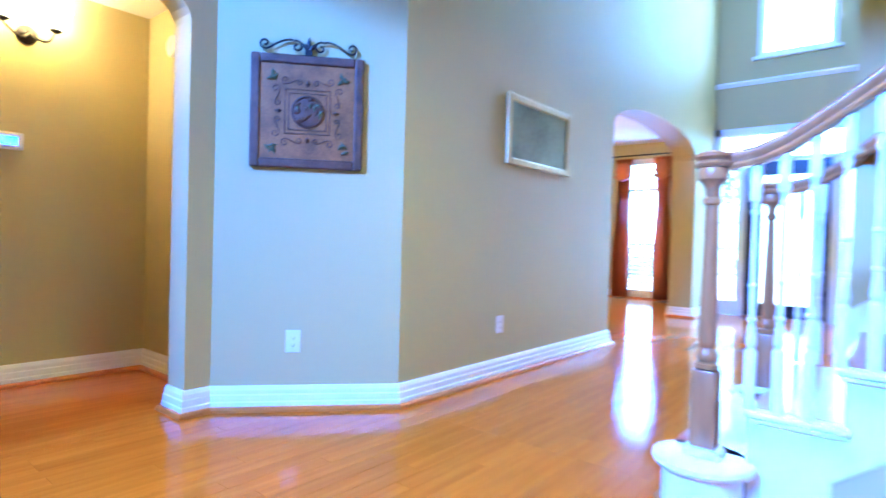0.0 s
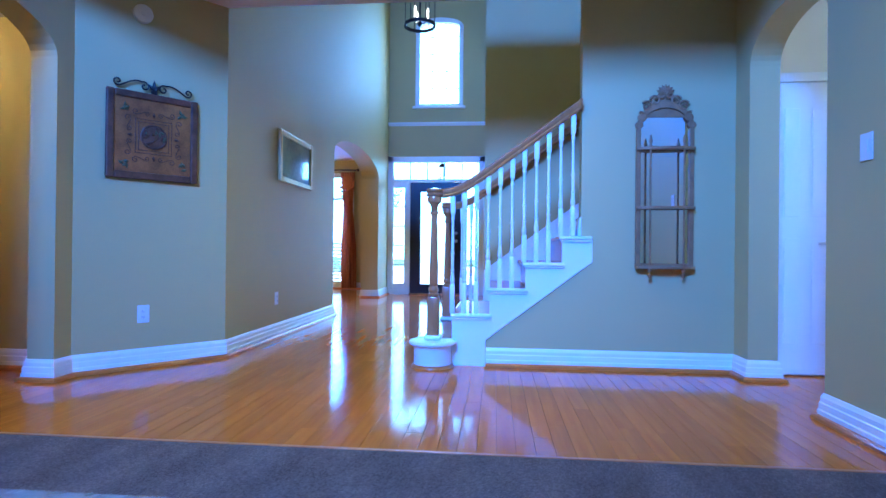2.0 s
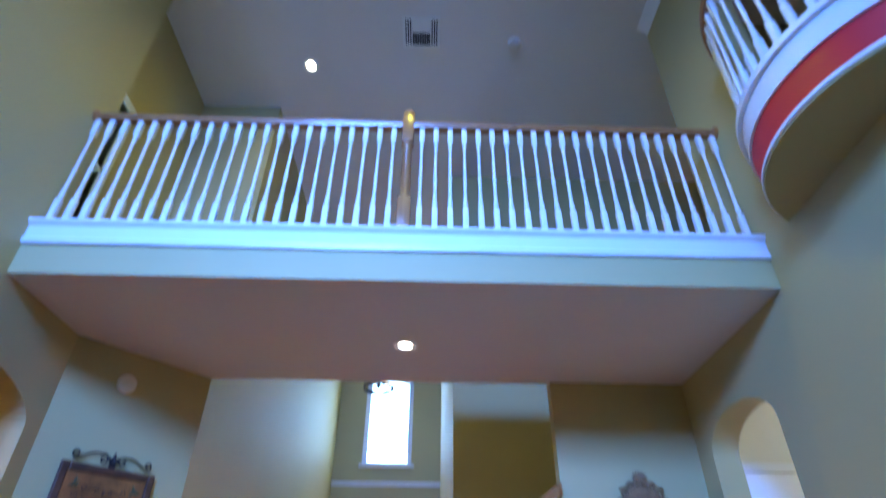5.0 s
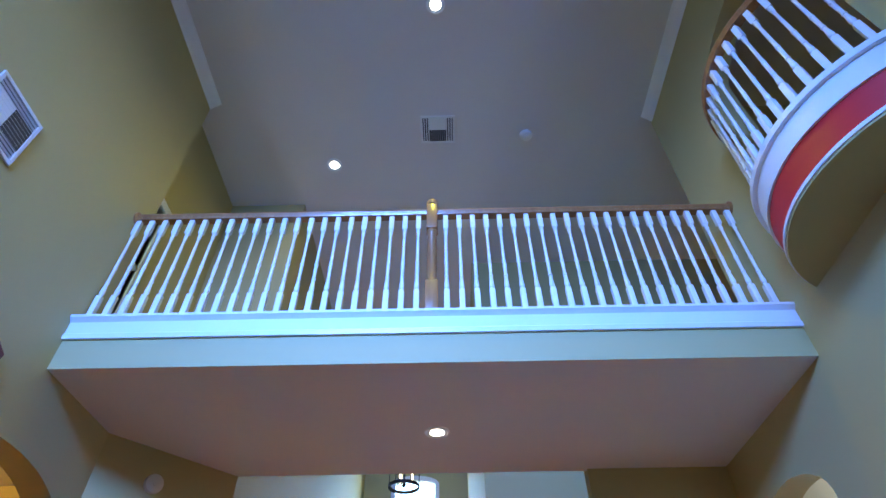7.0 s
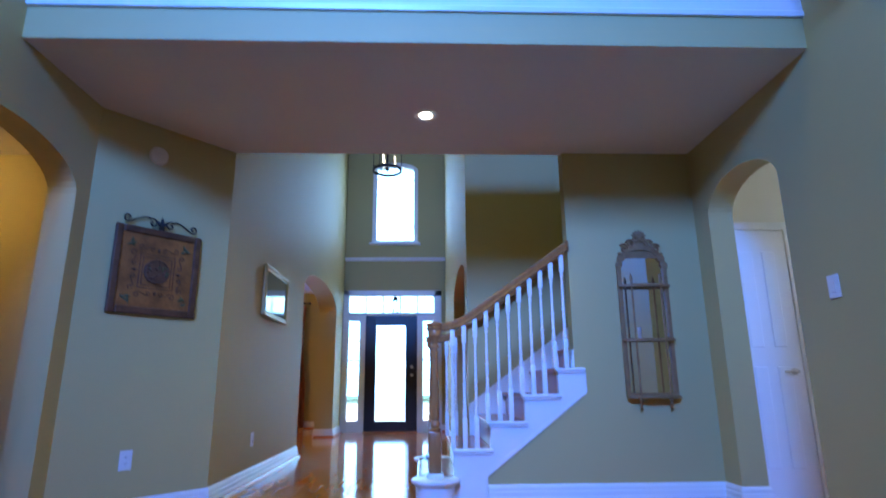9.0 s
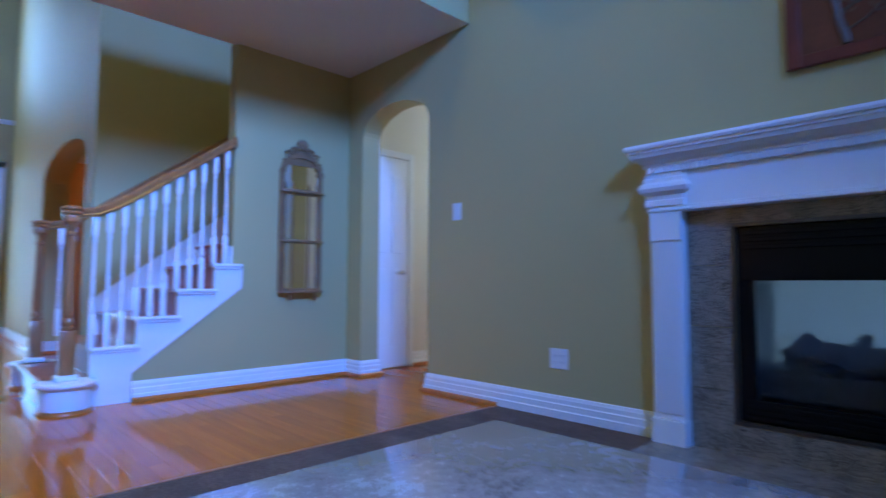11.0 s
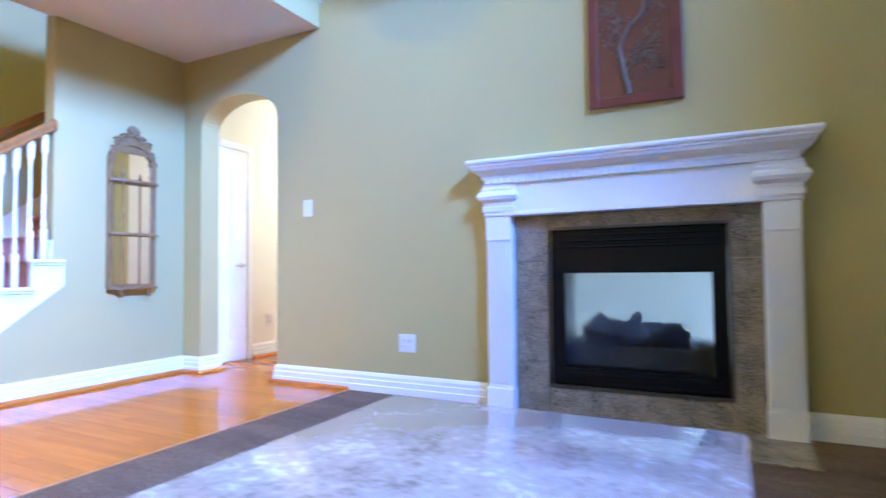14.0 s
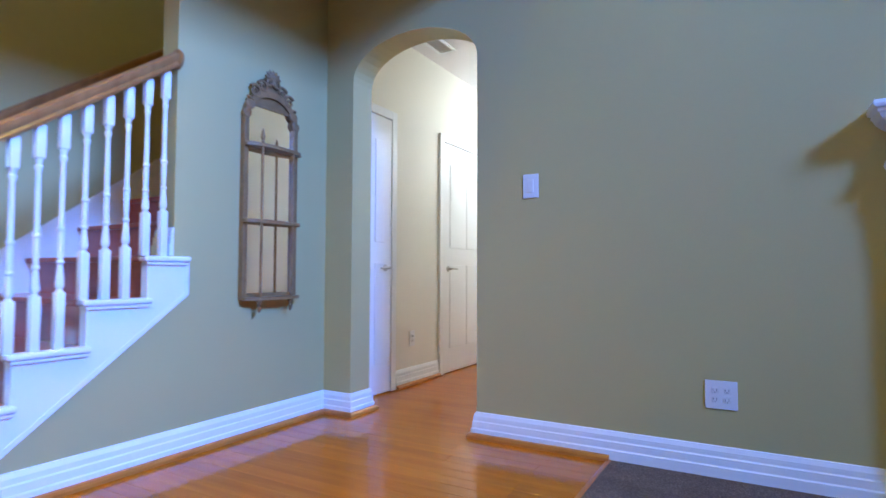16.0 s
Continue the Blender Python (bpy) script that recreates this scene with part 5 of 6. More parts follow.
REDPANEL = mottled("red_brown_lacquer", (0.15, 0.030, 0.016), 0.42, 6.0, 90.0, 0.4, 0.4, distance=0.002)
SILVER = mottled("aged_silver_relief", (0.15, 0.105, 0.065), 0.5, 20.0, 140.0, 0.3, 0.5, metal=0.2)
tree_art = thing("wall_art", "tall red-brown lacquer wall panel with silver tree relief", "wall art")
B0, B1, C0, C1 = -4.038, -3.529, 1.775, 3.10
for y0, y1, z0, z1 in ((B0, B0 + 0.055, C0, C1), (B1 - 0.055, B1, C0, C1), (B0 + 0.055, B1 - 0.055, C0, C0 + 0.055), (B0 + 0.055, B1 - 0.055, C1 - 0.055, C1)):
    bm = bmesh.new()
    box(bm, -0.034, -0.002, y0, y1, z0, z1, 0.005)
    part("frame_bar", bm, REDPANEL, tree_art, "dark red frame")
bm = bmesh.new()
box(bm, -0.024, -0.003, B0 + 0.05, B1 - 0.05, C0 + 0.05, C1 - 0.05)
field = part("panel", bm, mottled("rust_lacquer", (0.15, 0.042, 0.016), 0.4, 5.0, 60.0, 0.4, 0.4), tree_art, "rust coloured lacquer field")
BCn = (B0 + B1) / 2


TRUNK = ((0.0, -3.758), (0.15, -3.726), (0.27, -3.704), (0.36, -3.746), (0.46, -3.841), (0.58, -3.851), (0.68, -3.821), (0.85, -3.766), (1.0, -3.796), (1.12, -3.826))


def trunk_y(h):
    for (a, ya), (b_, yb) in zip(TRUNK, TRUNK[1:]):
        if h <= b_:
            k = (h - a) / (b_ - a)
            return ya + (yb - ya) * k * k * (3 - 2 * k)
    return TRUNK[-1][1]


bm = bmesh.new()
tube(bm, [(-0.028, trunk_y(1.12 * i / 40), C0 + 0.06 + 1.12 * i / 40) for i in range(41)], 0.015, 8, 0.006)
part("trunk", bm, SILVER, field, "silver relief trunk", True)
rnd = random.Random(5)
for fy, h in ((0.27, 0.56), (0.24, 0.40), (0.69, 0.36), (0.52, 0.277), (0.71, 0.215), (0.76, 0.56), (0.33, 0.47), (0.66, 0.30), (0.25, 0.74), (0.72, 0.78), (0.36, 0.92), (0.68, 0.98), (0.50, 1.08)):
    c0 = Vector((-0.027, B1 - 0.509 * fy, C0 + h))
    hb = max(0.05, h - 0.10)
    base = Vector((-0.026, trunk_y(hb - 0.06), C0 + hb))
    bm = bmesh.new()
    tube(bm, [base, base.lerp(c0, 0.55) + Vector((0, 0, -0.02)), c0], 0.0045, 5, 0.002)
    part("branch", bm, SILVER, field)
    bm = bmesh.new()
    for i in range(30):
        p = c0 + Vector((0, rnd.gauss(0, 0.030), rnd.gauss(0, 0.036)))
        p.y = min(B1 - 0.075, max(B0 + 0.075, p.y))
        lathe(bm, [(0.001, -0.013), (0.0055, 0.0), (0.001, 0.013)], 5, m=Matrix.Translation(p) @ pose(0, 0, 0, rnd.uniform(0, 180)))
    tagged(part("leaf_cluster", bm, SILVER, field), "cluster of small silver relief leaves", kind="stuff")

# ---------------------------------------------------------------- plates, detectors, vents
PLASTIC = mottled("white_plastic", (0.78, 0.78, 0.76), 0.35, 6.0, 80.0, 0.02, 0.0)
# dark colour that stands for the shade inside outlet slots and vents
HOLE_SHADE = mottled("painted_hole_shade", (0.05, 0.05, 0.05), 0.6, 6.0, 80.0, 0.1, 0.0)


def outlet(name, m, w, h, gang, label, switch=False):
    """A wall plate in the local x-z plane, facing local -y."""
    t = thing(name, label, "switch" if switch else "outlet", at=m)
    b = bmesh.new()
    box(b, -w / 2, w / 2, -0.007, -0.001, -h / 2, h / 2, 0.0025)
    part("cover_plate", b, PLASTIC, t)
    for g_ in range(gang):
        x = (g_ - (gang - 1) / 2) * 0.047
        if switch:
            b = bmesh.new()
            box(b, x - 0.016, x + 0.016, -0.011, -0.006, -0.033, 0.033, 0.002)
            part("rocker", b, PLASTIC, t)
            continue
        for z in (-0.02, 0.02):
            b = bmesh.new()
            box(b, x - 0.015, x + 0.015, -0.010, -0.006, z - 0.013, z + 0.013, 0.004)
            face = part("receptacle", b, PLASTIC, t)
            b = bmesh.new()
            box(b, x - 0.008, x - 0.006, -0.0115, -0.0095, z - 0.004, z + 0.006)
            box(b, x + 0.006, x + 0.008, -0.0115, -0.0095, z - 0.004, z + 0.006)
            box(b, x - 0.002, x + 0.002, -0.0115, -0.0095, z - 0.010, z - 0.006)
            part("slot", b, HOLE_SHADE, face)
    return t


FACE_X = Matrix.Rotation(radians(-90), 4, "Z")
outlet("light_switch", Matrix.Translation((0, -1.397, 1.33)) @ FACE_X, 0.085, 0.125, 1, "white rocker light switch on the khaki wall", True)
outlet("power_outlet", Matrix.Translation((0, -2.266, 0.355)) @ FACE_X, 0.128, 0.122, 2, "white double power outlet near the fireplace")
outlet("power_outlet", art_pose @ Matrix.Translation((0.425, 0, 0.375)), 0.078, 0.122, 1, "white power outlet on the angled wall")
outlet("power_outlet", Matrix.Translation((1.02, 0, 0.36)), 0.078, 0.122, 1, "white power outlet on the cream passage wall")
outlet("power_outlet", Matrix.Translation((XF, 1.04, 0.372)) @ Matrix.Rotation(radians(90), 4, "Z"), 0.078, 0.12, 1, "white power outlet on the foyer wall")


def disc(name, m, r, h, label, category, material=None):
    t = thing(name, label, category, at=m)
    b = bmesh.new()
    lathe(b, [(r, 0.0), (r, h * 0.5), (r * 0.94, h * 0.85), (r * 0.8, h), (r * 0.3, h * 1.02)], 28)
    part("housing", b, material or PLASTIC, t, "", True)
    b = bmesh.new()
    lathe(b, [(r * 0.28, h), (r * 0.28, h * 1.12), (r * 0.2, h * 1.16)], 16)
    part("button", b, material or PLASTIC, t, "", True)
    return t


disc("door_chime", art_pose @ Matrix.Translation((0.40, 0, 2.47)) @ pose(0, 0, 0, 90), 0.065, 0.03, "cream round detector high on the angled wall", "detector", CREAM)
disc("smoke_detector", Matrix.Translation((-5.25, -0.55, 2.15)) @ pose(0, 0, 0, 90), 0.07, 0.035, "white round smoke detector on the niche wall", "smoke detector")
disc("smoke_detector", Matrix.Translation((-1.25, -0.875, ZT)) @ pose(0, 0, 0, 180), 0.065, 0.035, "white round smoke detector on the high ceiling", "smoke detector")


def grille(name, m, w, h, n, label, damper=False):
    """An air vent in the local x-y plane, facing down -z."""
    t = thing(name, label, "vent", at=m)
    b = bmesh.new()
    for x0, x1, y0, y1 in ((-w / 2, -w / 2 + 0.025, -h / 2, h / 2), (w / 2 - 0.025, w / 2, -h / 2, h / 2), (-w / 2 + 0.025, w / 2 - 0.025, -h / 2, -h / 2 + 0.025), (-w / 2 + 0.025, w / 2 - 0.025, h / 2 - 0.025, h / 2)):
        box(b, x0, x1, y0, y1, -0.014, -0.001, 0.003)
    part("frame", b, PLASTIC, t)
    # flat dark sheet in place of the duct's shade
    b = bmesh.new()
    box(b, -w / 2 + 0.02, w / 2 - 0.02, -h / 2 + 0.02, h / 2 - 0.02, -0.004, -0.001)
    part("backing", b, HOLE_SHADE, t, "dark sheet standing for the shaded duct")
    for i in range(n):
        x = -w / 2 + 0.03 + (w - 0.06) * (i + 0.5) / n
        b = bmesh.new()
        box(b, -0.006, 0.006, -h / 2 + 0.024, h / 2 - 0.024, -0.001, 0.001, 0, Matrix.Translation((x, 0, -0.009)) @ pose(0, 0, 0, 0, 35))
        part("slat", b, PLASTIC, t)
    if damper:
        b = bmesh.new()
        box(b, -w * 0.24, w * 0.24, -h / 2 + 0.026, 0.0, -0.0125, -0.010, 0.001)
        part("damper_plate", b, PLASTIC, t, "plain white damper plate")
        # dark plate over the slats, painted as shade; nothing is open here
        b = bmesh.new()
        box(b, -w * 0.24, w * 0.24, 0.002, h / 2 - 0.026, -0.0125, -0.010, 0.001)
        part("shade_plate", b, HOLE_SHADE, t, "dark plate standing for the vent's shaded middle")
    return t


grille("ceiling_vent", Matrix.Translation((-2.17, -0.96, ZT)), 0.36, 0.33, 13, "white slatted air vent in the high ceiling", True)
grille("ceiling_vent", Matrix.Translation((1.02, -0.22, ZC)), 0.36, 0.16, 9, "white slatted air vent in the passage ceiling")
grille("wall_vent", Matrix.Translation((XL, -2.66, 3.50)) @ Matrix.Rotation(radians(-90), 4, "Y") @ pose(0, 0, 0, 0, 0, 0), 0.36, 0.36, 12, "white return air grille high on the wall", True)

CANGLOW = glow("lamp_lens", (1.0, 0.86, 0.68), 6.0)


def recessed(m, label, watts):
    t = thing("recessed_light", label, "ceiling light", "recessed ceiling lights", Matrix.Translation(m))
    b = bmesh.new()
    lathe(b, [(0.060, -0.001), (0.085, -0.001), (0.086, -0.008), (0.075, -0.012), (0.060, -0.006)], 28)
    part("trim_ring", b, PLASTIC, t, "white trim ring", True)
    b = bmesh.new()
    lathe(b, [(0.058, -0.002), (0.058, -0.005), (0.03, -0.008)], 24)
    part("lens", b, CANGLOW, t, "glowing lamp lens", True)
    d = bpy.data.lights.new("recessed_light_beam", "SPOT")
    d.energy, d.color, d.spot_size, d.spot_blend, d.shadow_soft_size = watts, (1.0, 0.82, 0.05), radians(156), 0.9, 0.10
    o = new("recessed_light_beam", d)
    o.location = (m[0], m[1], m[2] - 0.03)


recessed((-2.19, -0.65, ZC), "lit recessed light in the bridge's underside", 15)
recessed((-3.31, -0.53, ZT), "lit recessed light in the high ceiling", 9)
recessed((-2.16, -2.24, ZT), "lit recessed light in the high ceiling", 22)

# ---------------------------------------------------------------- niche: sconce and thermostat
SCGLASS = glow("amber_shade_glow", (1.0, 0.66, 0.26), 4.0)
sconce = thing("wall_sconce", "iron two-arm wall sconce with glowing amber glass shades", "wall lamp")
bm = bmesh.new()
lathe(bm, [(0.055, 0), (0.055, 0.012), (0.03, 0.03), (0.012, 0.045)], 20, m=Matrix.Translation((-5.65, -1.25, 2.10)) @ pose(0, 0, 0, 0, 90, 0))
part("backplate", bm, IRON, sconce, "", True)
for s in (-1, 1):
    bm = bmesh.new()
    tube(bm, [(-5.60 + 0.09 * math.sin(math.pi * t), -1.25 + s * 0.13 * t, 2.10 - 0.07 * math.sin(math.pi * t) + 0.04 * t) for t in [i / 12 for i in range(13)]], 0.007, 7)
    part("arm", bm, IRON, sconce, "", True)
    bm = bmesh.new()
    lathe(bm, [(0.01, 2.13), (0.035, 2.145), (0.03, 2.155)], 16, (-5.57, -1.25 + s * 0.13))
    part("cup", bm, IRON, sconce, "", True)
    bm = bmesh.new()
    lathe(bm, [(0.03, 2.155), (0.055, 2.18), (0.07, 2.23), (0.085, 2.27), (0.08, 2.27), (0.062, 2.225), (0.04, 2.17)], 20, (-5.57, -1.25 + s * 0.13))
    part("shade", bm, SCGLASS, sconce, "glowing amber glass shade", True)
thermo = thing("thermostat", "white wall thermostat with small blue screen", "thermostat")
bm = bmesh.new()
box(bm, -5.65, -5.625, -1.40, -1.26, 1.41, 1.51, 0.006)
part("case", bm, PLASTIC, thermo)
bm = bmesh.new()
box(bm, -5.6245, -5.623, -1.37, -1.29, 1.435, 1.485)
part("screen", bm, glow("blue_screen", (0.05, 0.15, 1.0), 1.5), thermo, "small blue screen")

ornament = thing("wall_ornament", "dark red-brown carved wall ornament on the khaki wall", "wall ornament")
bm = bmesh.new()
prism(bm, [(-2.30, 2.43), (-1.93, 2.44), (-1.87, 2.50), (-1.85, 2.57), (-1.93, 2.61), (-2.30, 2.63)], "x", XL + 0.002, XL + 0.03)
bmesh.ops.bevel(bm, geom=bm.edges[:], offset=0.006, segments=2, affect="EDGES")
part("plaque", bm, REDPANEL, ornament, "", True)

# ---------------------------------------------------------------- passage doors
def passage_door(x0, x1, knob_x, label):
    t = thing("door_passage", label, "door")
    tagged(t, kind="structure")
    b = bmesh.new()
    box(b, x0, x1, -0.020, -0.001, 0.012, 2.03, 0.003)
    lf = part("door_leaf", b, WHITE, t)
    for z0, z1 in ((0.22, 0.95), (1.10, 1.85)):
        for a, c in ((x0 + 0.10, (x0 + x1) / 2 - 0.04), ((x0 + x1) / 2 + 0.04, x1 - 0.10)):
            b = bmesh.new()
            box(b, a, c, -0.026, -0.018, z0, z1, 0.004)
            part("raised_panel", b, WHITE, lf)
    b = bmesh.new()
    box(b, x0 - 0.07, x0 - 0.005, -0.025, -0.002, 0.0, 2.10, 0.004)
    box(b, x1 + 0.005, x1 + 0.07, -0.025, -0.002, 0.0, 2.10, 0.004)
    box(b, x0 - 0.005, x1 + 0.005, -0.025, -0.002, 2.035, 2.10, 0.004)
    part("casing", b, WHITE, t)
    b = bmesh.new()
    lathe(b, [(0.026, 0), (0.026, 0.006), (0.010, 0.010), (0.010, 0.045), (0.012, 0.05)], 16, m=Matrix.Translation((knob_x, -0.020, 0.915)) @ pose(0, 0, 0, 90))
    s = -1 if knob_x > (x0 + x1) / 2 else 1
    tube(b, [(knob_x, -0.066, 0.915), (knob_x + s * 0.05, -0.068, 0.917), (knob_x + s * 0.10, -0.062, 0.913)], 0.008, 8)
    part("lever_handle", b, NICKEL, lf, "brushed nickel lever handle", True)


passage_door(0.215, 0.70, 0.625, "narrow white passage door with nickel lever, closed")
passage_door(1.50, 2.26, 1.57, "white panelled passage door with nickel lever, closed")

# ---------------------------------------------------------------- foyer chandelier, dining drapes, porch lantern
CANDLE = glow("candle_bulb", (1.0, 0.75, 0.42), 1.2)
chand = thing("chandelier", "dark iron ring chandelier with candle sleeves on a chain", "chandelier")
KX, KY, KZ = -2.75, 3.58, 3.97
bm = bmesh.new()
n = 40
for i in range(n):
    a0, a1 = 2 * math.pi * i / n, 2 * math.pi * (i + 1) / n
    q = [(KX + r * math.cos(a), KY + r * math.sin(a)) for r, a in ((0.195, a0), (0.22, a0), (0.22, a1), (0.195, a1))]
    prism(bm, q, "z", KZ - 0.02, KZ + 0.02)
bmesh.ops.remove_doubles(bm, verts=bm.verts, dist=0.0005)
part("ring", bm, IRON, chand, "dark iron ring")
for i in range(6):
    a = 2 * math.pi * i / 6
    x, y = KX + 0.207 * math.cos(a), KY + 0.207 * math.sin(a)
    bm = bmesh.new()
    tube(bm, [(x, y, KZ + 0.02), (x, y, KZ + 0.42), (KX + 0.03 * math.cos(a), KY + 0.03 * math.sin(a), KZ + 0.56)], 0.006, 6)
    part("rod", bm, IRON, chand)
    if i % 2 == 0:
        bm = bmesh.new()
        tube(bm, [(KX, KY, KZ + 0.05), (KX + 0.06 * math.cos(a), KY + 0.06 * math.sin(a), KZ + 0.02), (KX + 0.11 * math.cos(a), KY + 0.11 * math.sin(a), KZ + 0.08)], 0.006, 6)
        arm = part("candle_arm", bm, IRON, chand)
        bm = bmesh.new()
        lathe(bm, [(0.012, KZ + 0.08), (0.012, KZ + 0.17), (0.014, KZ + 0.18), (0.016, KZ + 0.20), (0.004, KZ + 0.24)], 12, (KX + 0.11 * math.cos(a), KY + 0.11 * math.sin(a)))
        part("candle", bm, CANDLE, arm, "small lit candle bulb", True)
bm = bmesh.new()
lathe(bm, [(0.003, KZ - 0.03), (0.02, KZ + 0.0), (0.03, KZ + 0.03), (0.012, KZ + 0.06), (0.012, KZ + 0.55), (0.04, KZ + 0.57), (0.02, KZ + 0.60), (0.006, KZ + 0.62)], 16, (KX, KY))
part("stem", bm, IRON, chand, "", True)
bm = bmesh.new()
for i in range(28):
    z = KZ + 0.63 + 0.04 * i
    if z > ZT - 0.03:
        break
    c, s = (1, 0) if i % 2 else (0, 1)
    tube(bm, [(KX + c * 0.012 * math.cos(a), KY + s * 0.012 * math.cos(a), z + 0.024 * math.sin(a)) for a in [2 * math.pi * k / 10 for k in range(11)]], 0.003, 5)
part("chain", bm, IRON, chand)
bm = bmesh.new()
lathe(bm, [(0.02, ZT - 0.035), (0.06, ZT - 0.015), (0.065, ZT - 0.001)], 20, (KX, KY))
part("canopy", bm, IRON, chand, "", True)

DRAPE = mottled("rust_orange_silk", (0.50, 0.14, 0.02), 0.45, 5.0, 70.0, 0.2, 0.3)


def drape(x_top, x_low, w, label):
    """A gathered curtain, tied high, that flares towards the floor."""
    t = thing("curtain", label, "curtain", "dining window curtains")
    b = bmesh.new()
    nu, nz = 56, 30
    grid = []
    for j in range(nz + 1):
        f = j / nz
        z = 2.50 - 2.48 * f
        pinch = 0.62 + 0.38 * min(1.0, abs(f - 0.30) / 0.35) ** 1.2
        cx = x_top + (x_low - x_top) * f
        grid.append([b.verts.new((cx + w * pinch * (i / nu - 0.5), 7.60 + 0.035 * math.sin(i / nu * 2 * math.pi * 6 + 0.8 * f) * (0.6 + 0.5 * f), z)) for i in range(nu + 1)])
    for p, q in zip(grid, grid[1:]):
        for i in range(nu):
            b.faces.new((p[i], p[i + 1], q[i + 1], q[i]))
    r = bmesh.ops.solidify(b, geom=b.faces[:], thickness=0.008)
    part("cloth", b, DRAPE, t, "rust orange gathered cloth", True)
    b = bmesh.new()
    for k in range(9):
        a = math.pi * (0.08 + 0.84 * k / 8)
        tube(b, [(x_top, 7.55, 2.10), (x_top + w * 0.25 * math.cos(a), 7.53, 2.10 + 0.18 * math.sin(a)), (x_top + w * 0.44 * math.cos(a), 7.56, 2.10 + 0.34 * math.sin(a))], 0.012, 6, 0.035)
    part("gathered_head", b, DRAPE, t, "fan-shaped gathered heading", True)
    return t


drape(-4.84, -4.80, 0.34, "rust orange silk drape tied high beside the window")
drape(-5.52, -5.55, 0.34, "rust orange silk drape tied high beside the window")
rod = thing("curtain_rod", "dark iron curtain rod with finials", "curtain rod")
bm = bmesh.new()
tube(bm, [(-5.85, 7.60, 2.55), (-4.62, 7.60, 2.55)], 0.014, 10)
part("rod", bm, IRON, rod)
for x in (-5.85, -4.62):
    bm = bmesh.new()
    lathe(bm, [(0.012, 0), (0.03, 0.02), (0.03, 0.04), (0.008, 0.06)], 12, m=Matrix.Translation((x, 7.60, 2.52)))
    part("finial", bm, IRON, rod, "", True)
    bm = bmesh.new()
    tube(bm, [(x + (0.1 if x < -5 else -0.1), 7.60, 2.55), (x + (0.1 if x < -5 else -0.1), 7.75, 2.55)], 0.008, 6)
    part("bracket", bm, IRON, rod)

lantern = thing("porch_lantern", "dark iron glass lantern hanging outside over the door", "lantern")
LX, LY, LZ = -2.80, 7.45, 2.34
bm = bmesh.new()
lathe(bm, [(0.02, LZ - 0.05), (0.07, LZ - 0.02), (0.07, LZ - 0.005)], 8, (LX, LY))
lathe(bm, [(0.075, LZ + 0.24), (0.08, LZ + 0.25), (0.03, LZ + 0.32), (0.01, LZ + 0.36)], 8, (LX, LY))
part("cap_and_base", bm, IRON, lantern)
for i in range(6):
    a = math.pi * i / 3
    bm = bmesh.new()
    tube(bm, [(LX + 0.068 * math.cos(a), LY + 0.068 * math.sin(a), LZ - 0.01), (LX + 0.08 * math.cos(a), LY + 0.08 * math.sin(a), LZ + 0.25)], 0.006, 5)
    part("bar", bm, IRON, lantern)
bm = bmesh.new()
tube(bm, [(LX, LY, LZ + 0.34), (LX, LY, 3.2)], 0.006, 6)
part("hanger", bm, IRON, lantern)
bm = bmesh.new()
box(bm, -5.5, 0.5, YE + 0.2, 8.6, 3.2, 3.4)
structure("ceiling_porch", bm, WHITE, "white porch ceiling over the entry", "ceiling")

# ---------------------------------------------------------------- trees beyond the porch
LEAF = mottled("tree_leaf", (0.07, 0.12, 0.03), 0.6, 3.0, 30.0, 0.4, 0.2)
BARK = mottled("bark", (0.12, 0.09, 0.065), 0.9, 4.0, 40.0, 0.3, 0.8, distance=0.01)
for k, (tx, ty, th) in enumerate(((-9.5, 30.0, 6.5), (-0.2, 34.0, 7.0), (4.5, 29.0, 5.5))):
    rnd = random.Random(20 + k)
    tr = thing("tree", "leafy green front yard tree on the lawn", "tree", "front yard trees")
    bm = bmesh.new()
    tube(bm, [(tx + 0.1 * math.sin(i), ty, -0.25 + th * 0.7 * i / 8) for i in range(9)], 0.16, 10, 0.05)
    for i in range(6):
        a = rnd.uniform(0, 6.28)
        z = th * rnd.uniform(0.35, 0.6)
        tube(bm, [(tx, ty, z), (tx + 0.7 * math.cos(a), ty + 0.7 * math.sin(a), z + 0.6), (tx + 1.4 * math.cos(a), ty + 1.4 * math.sin(a), z + 1.0)], 0.05, 6, 0.015)
    part("trunk", bm, BARK, tr, "", True)
    bm = bmesh.new()
    for i in range(1500):
        a, e, r = rnd.uniform(0, 6.28), rnd.uniform(-1, 1), rnd.random() ** 0.4
        rr = 1.7 * r * (1 + 0.3 * math.sin(3 * a + k))
        c = Vector((tx + rr * math.cos(a) * math.sqrt(1 - e * e), ty + rr * math.sin(a) * math.sqrt(1 - e * e), th * 0.68 + 1.5 * e * r))
        d1 = Vector((rnd.gauss(0, 1), rnd.gauss(0, 1), rnd.gauss(0, 1))).normalized() * 0.13
        d2 = d1.orthogonal().normalized() * 0.06
        bm.faces.new([bm.verts.new(c + v) for v in (-d1, d2, d1, -d2)])
    part("crown", bm, LEAF, tr)

# ---------------------------------------------------------------- hardwood boards, last
rnd = random.Random(3)
PW = 0.083


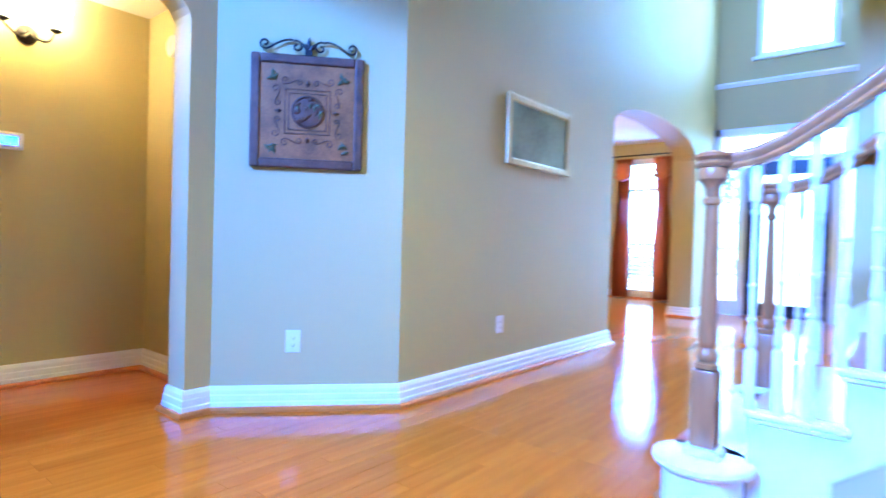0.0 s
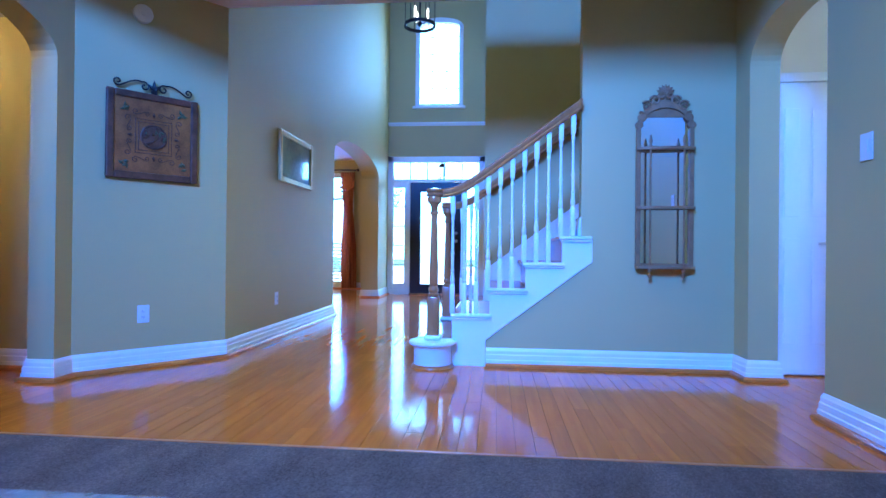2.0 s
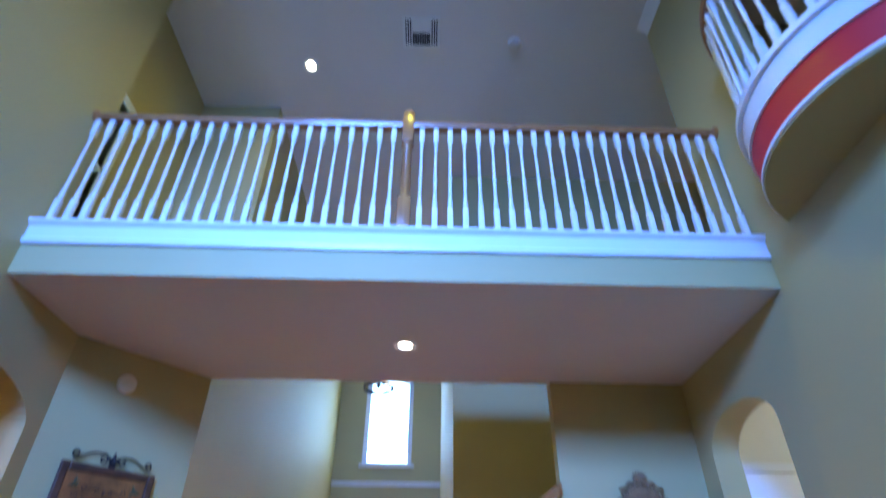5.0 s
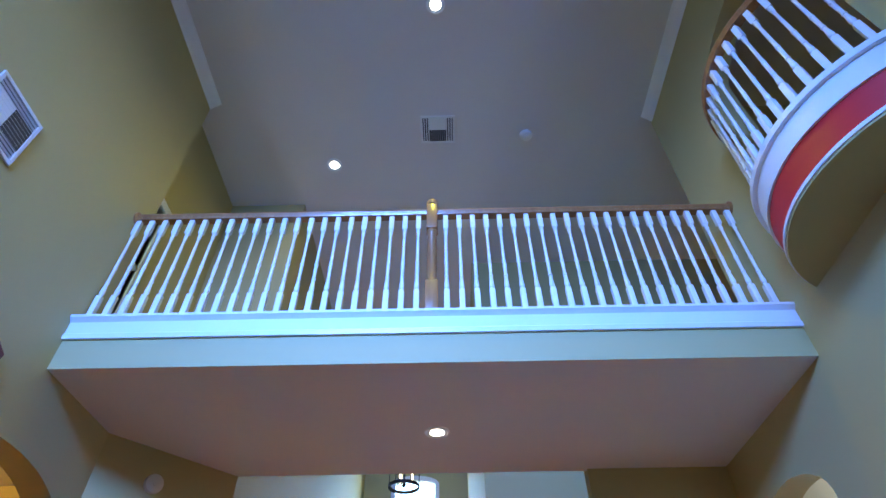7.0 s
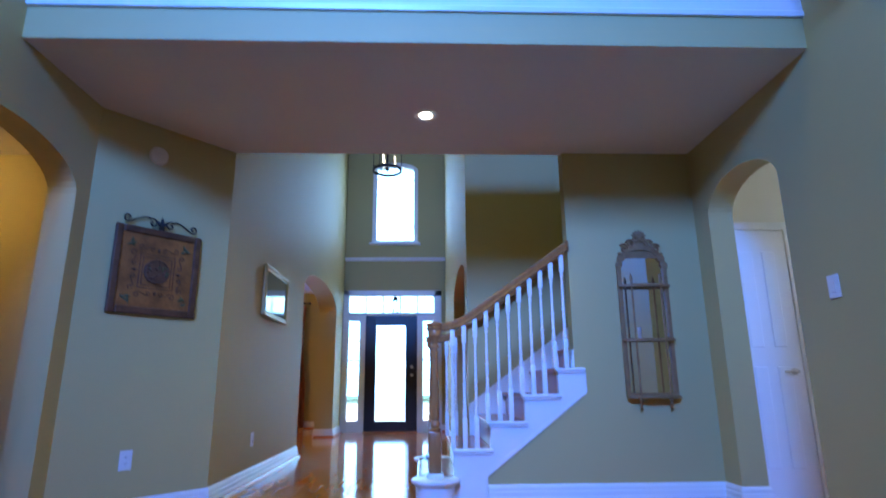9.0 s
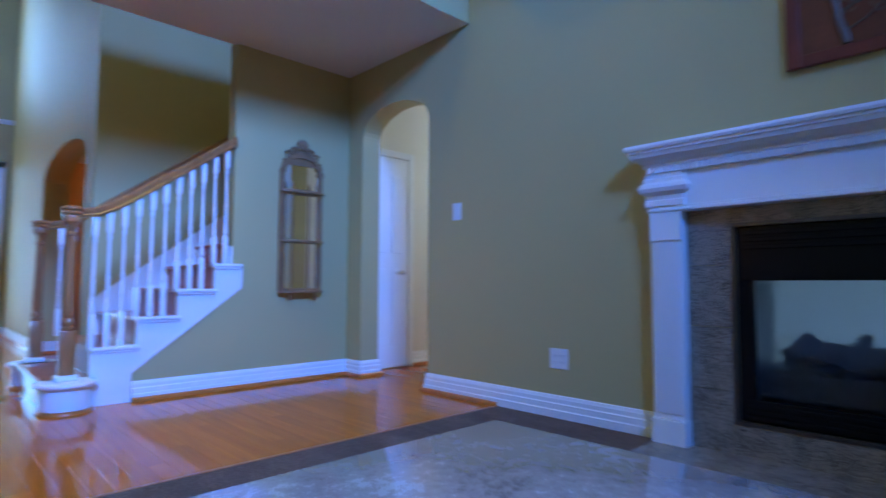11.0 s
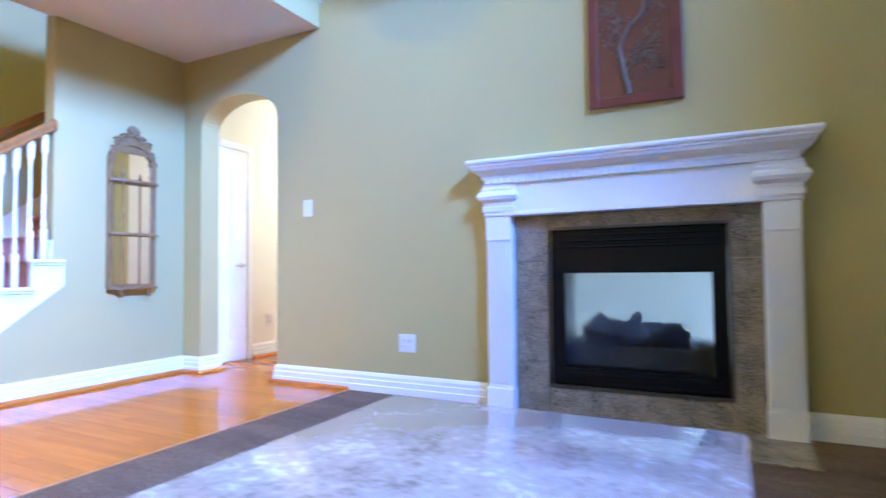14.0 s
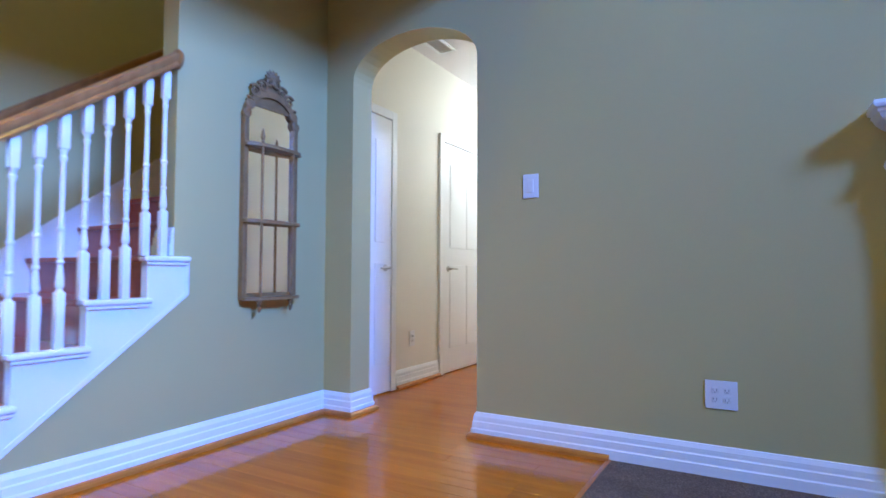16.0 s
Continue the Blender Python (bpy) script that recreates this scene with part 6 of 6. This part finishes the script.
def boards(regions, parent=None):
    """Boards laid along y. With a parent each is a piece of its own; without, all join into one mesh."""
    verts, faces = [], []
    for x0, x1, y0, y1 in regions:
        x = math.floor(x0 / PW) * PW
        while x < x1 - 0.002:
            a, b = max(x, x0) + 0.0004, min(x + PW, x1) - 0.0004
            x += PW
            if b - a < 0.006:
                continue
            y = y0
            first = True
            while y < y1 - 0.001:
                ln = rnd.uniform(0.7, 1.7) * (rnd.random() if first else 1.0)
                first = False
                e = min(y + max(0.25, ln), y1)
                if y1 - e < 0.2:
                    e = y1
                c, h = 0.0007, 0.0008
                v = [(p, q, r) for r in (-0.012, -h) for p, q in ((a, y + 0.0004), (b, y + 0.0004), (b, e - 0.0004), (a, e - 0.0004))]
                v += [(p, q, 0.0) for p, q in ((a + c, y + c), (b - c, y + c), (b - c, e - c), (a + c, e - c))]
                f = [(4, 5, 1, 0), (5, 6, 2, 1), (6, 7, 3, 2), (7, 4, 0, 3), (8, 9, 5, 4), (9, 10, 6, 5), (10, 11, 7, 6), (11, 8, 4, 7), (8, 11, 10, 9)]
                if parent:
                    me_ = bpy.data.meshes.new("board")
                    me_.from_pydata(v, [], [t[::-1] for t in f])
                    me_.materials.append(WOODFLOOR)
                    o = new("board", me_)
                    o.parent = parent
                else:
                    k = len(verts)
                    verts += v
                    faces += [tuple(i + k for i in t[::-1]) for t in f]
                y = e
    if not parent:
        me_ = bpy.data.meshes.new("far_boards")
        me_.from_pydata(verts, [], faces)
        me_.materials.append(WOODFLOOR)
        o = new("floor_far_boards", me_)
        tagged(o, "orange hardwood boards in the adjoining rooms", "floorboards", "", "stuff")


floor = thing("floor", "glossy orange hardwood plank floor", "floor")
tagged(floor, kind="structure")
boards([(XL, 0.0, YD, 0.06), (XF, XR, 0.06, 4.0)], floor)
boards([(XF, XR, 4.0, YE), (-5.65, XL, -2.7, -0.55), (0.0, 3.2, -1.30, 0.0), (-8.5, XF, 1.6, 7.75), (XR, 2.6, YS + 0.2, YE)])
bm = bmesh.new()
sweep(bm, [(-0.012, 0.0), (0.012, 0.0), (0.010, 0.006), (-0.010, 0.006)], [(XL, YD, 0.0), (0.0, YD, 0.0)])
structure("trim", bm, SHOE, "thin oak edge strip where hardwood meets carpet", "trim")
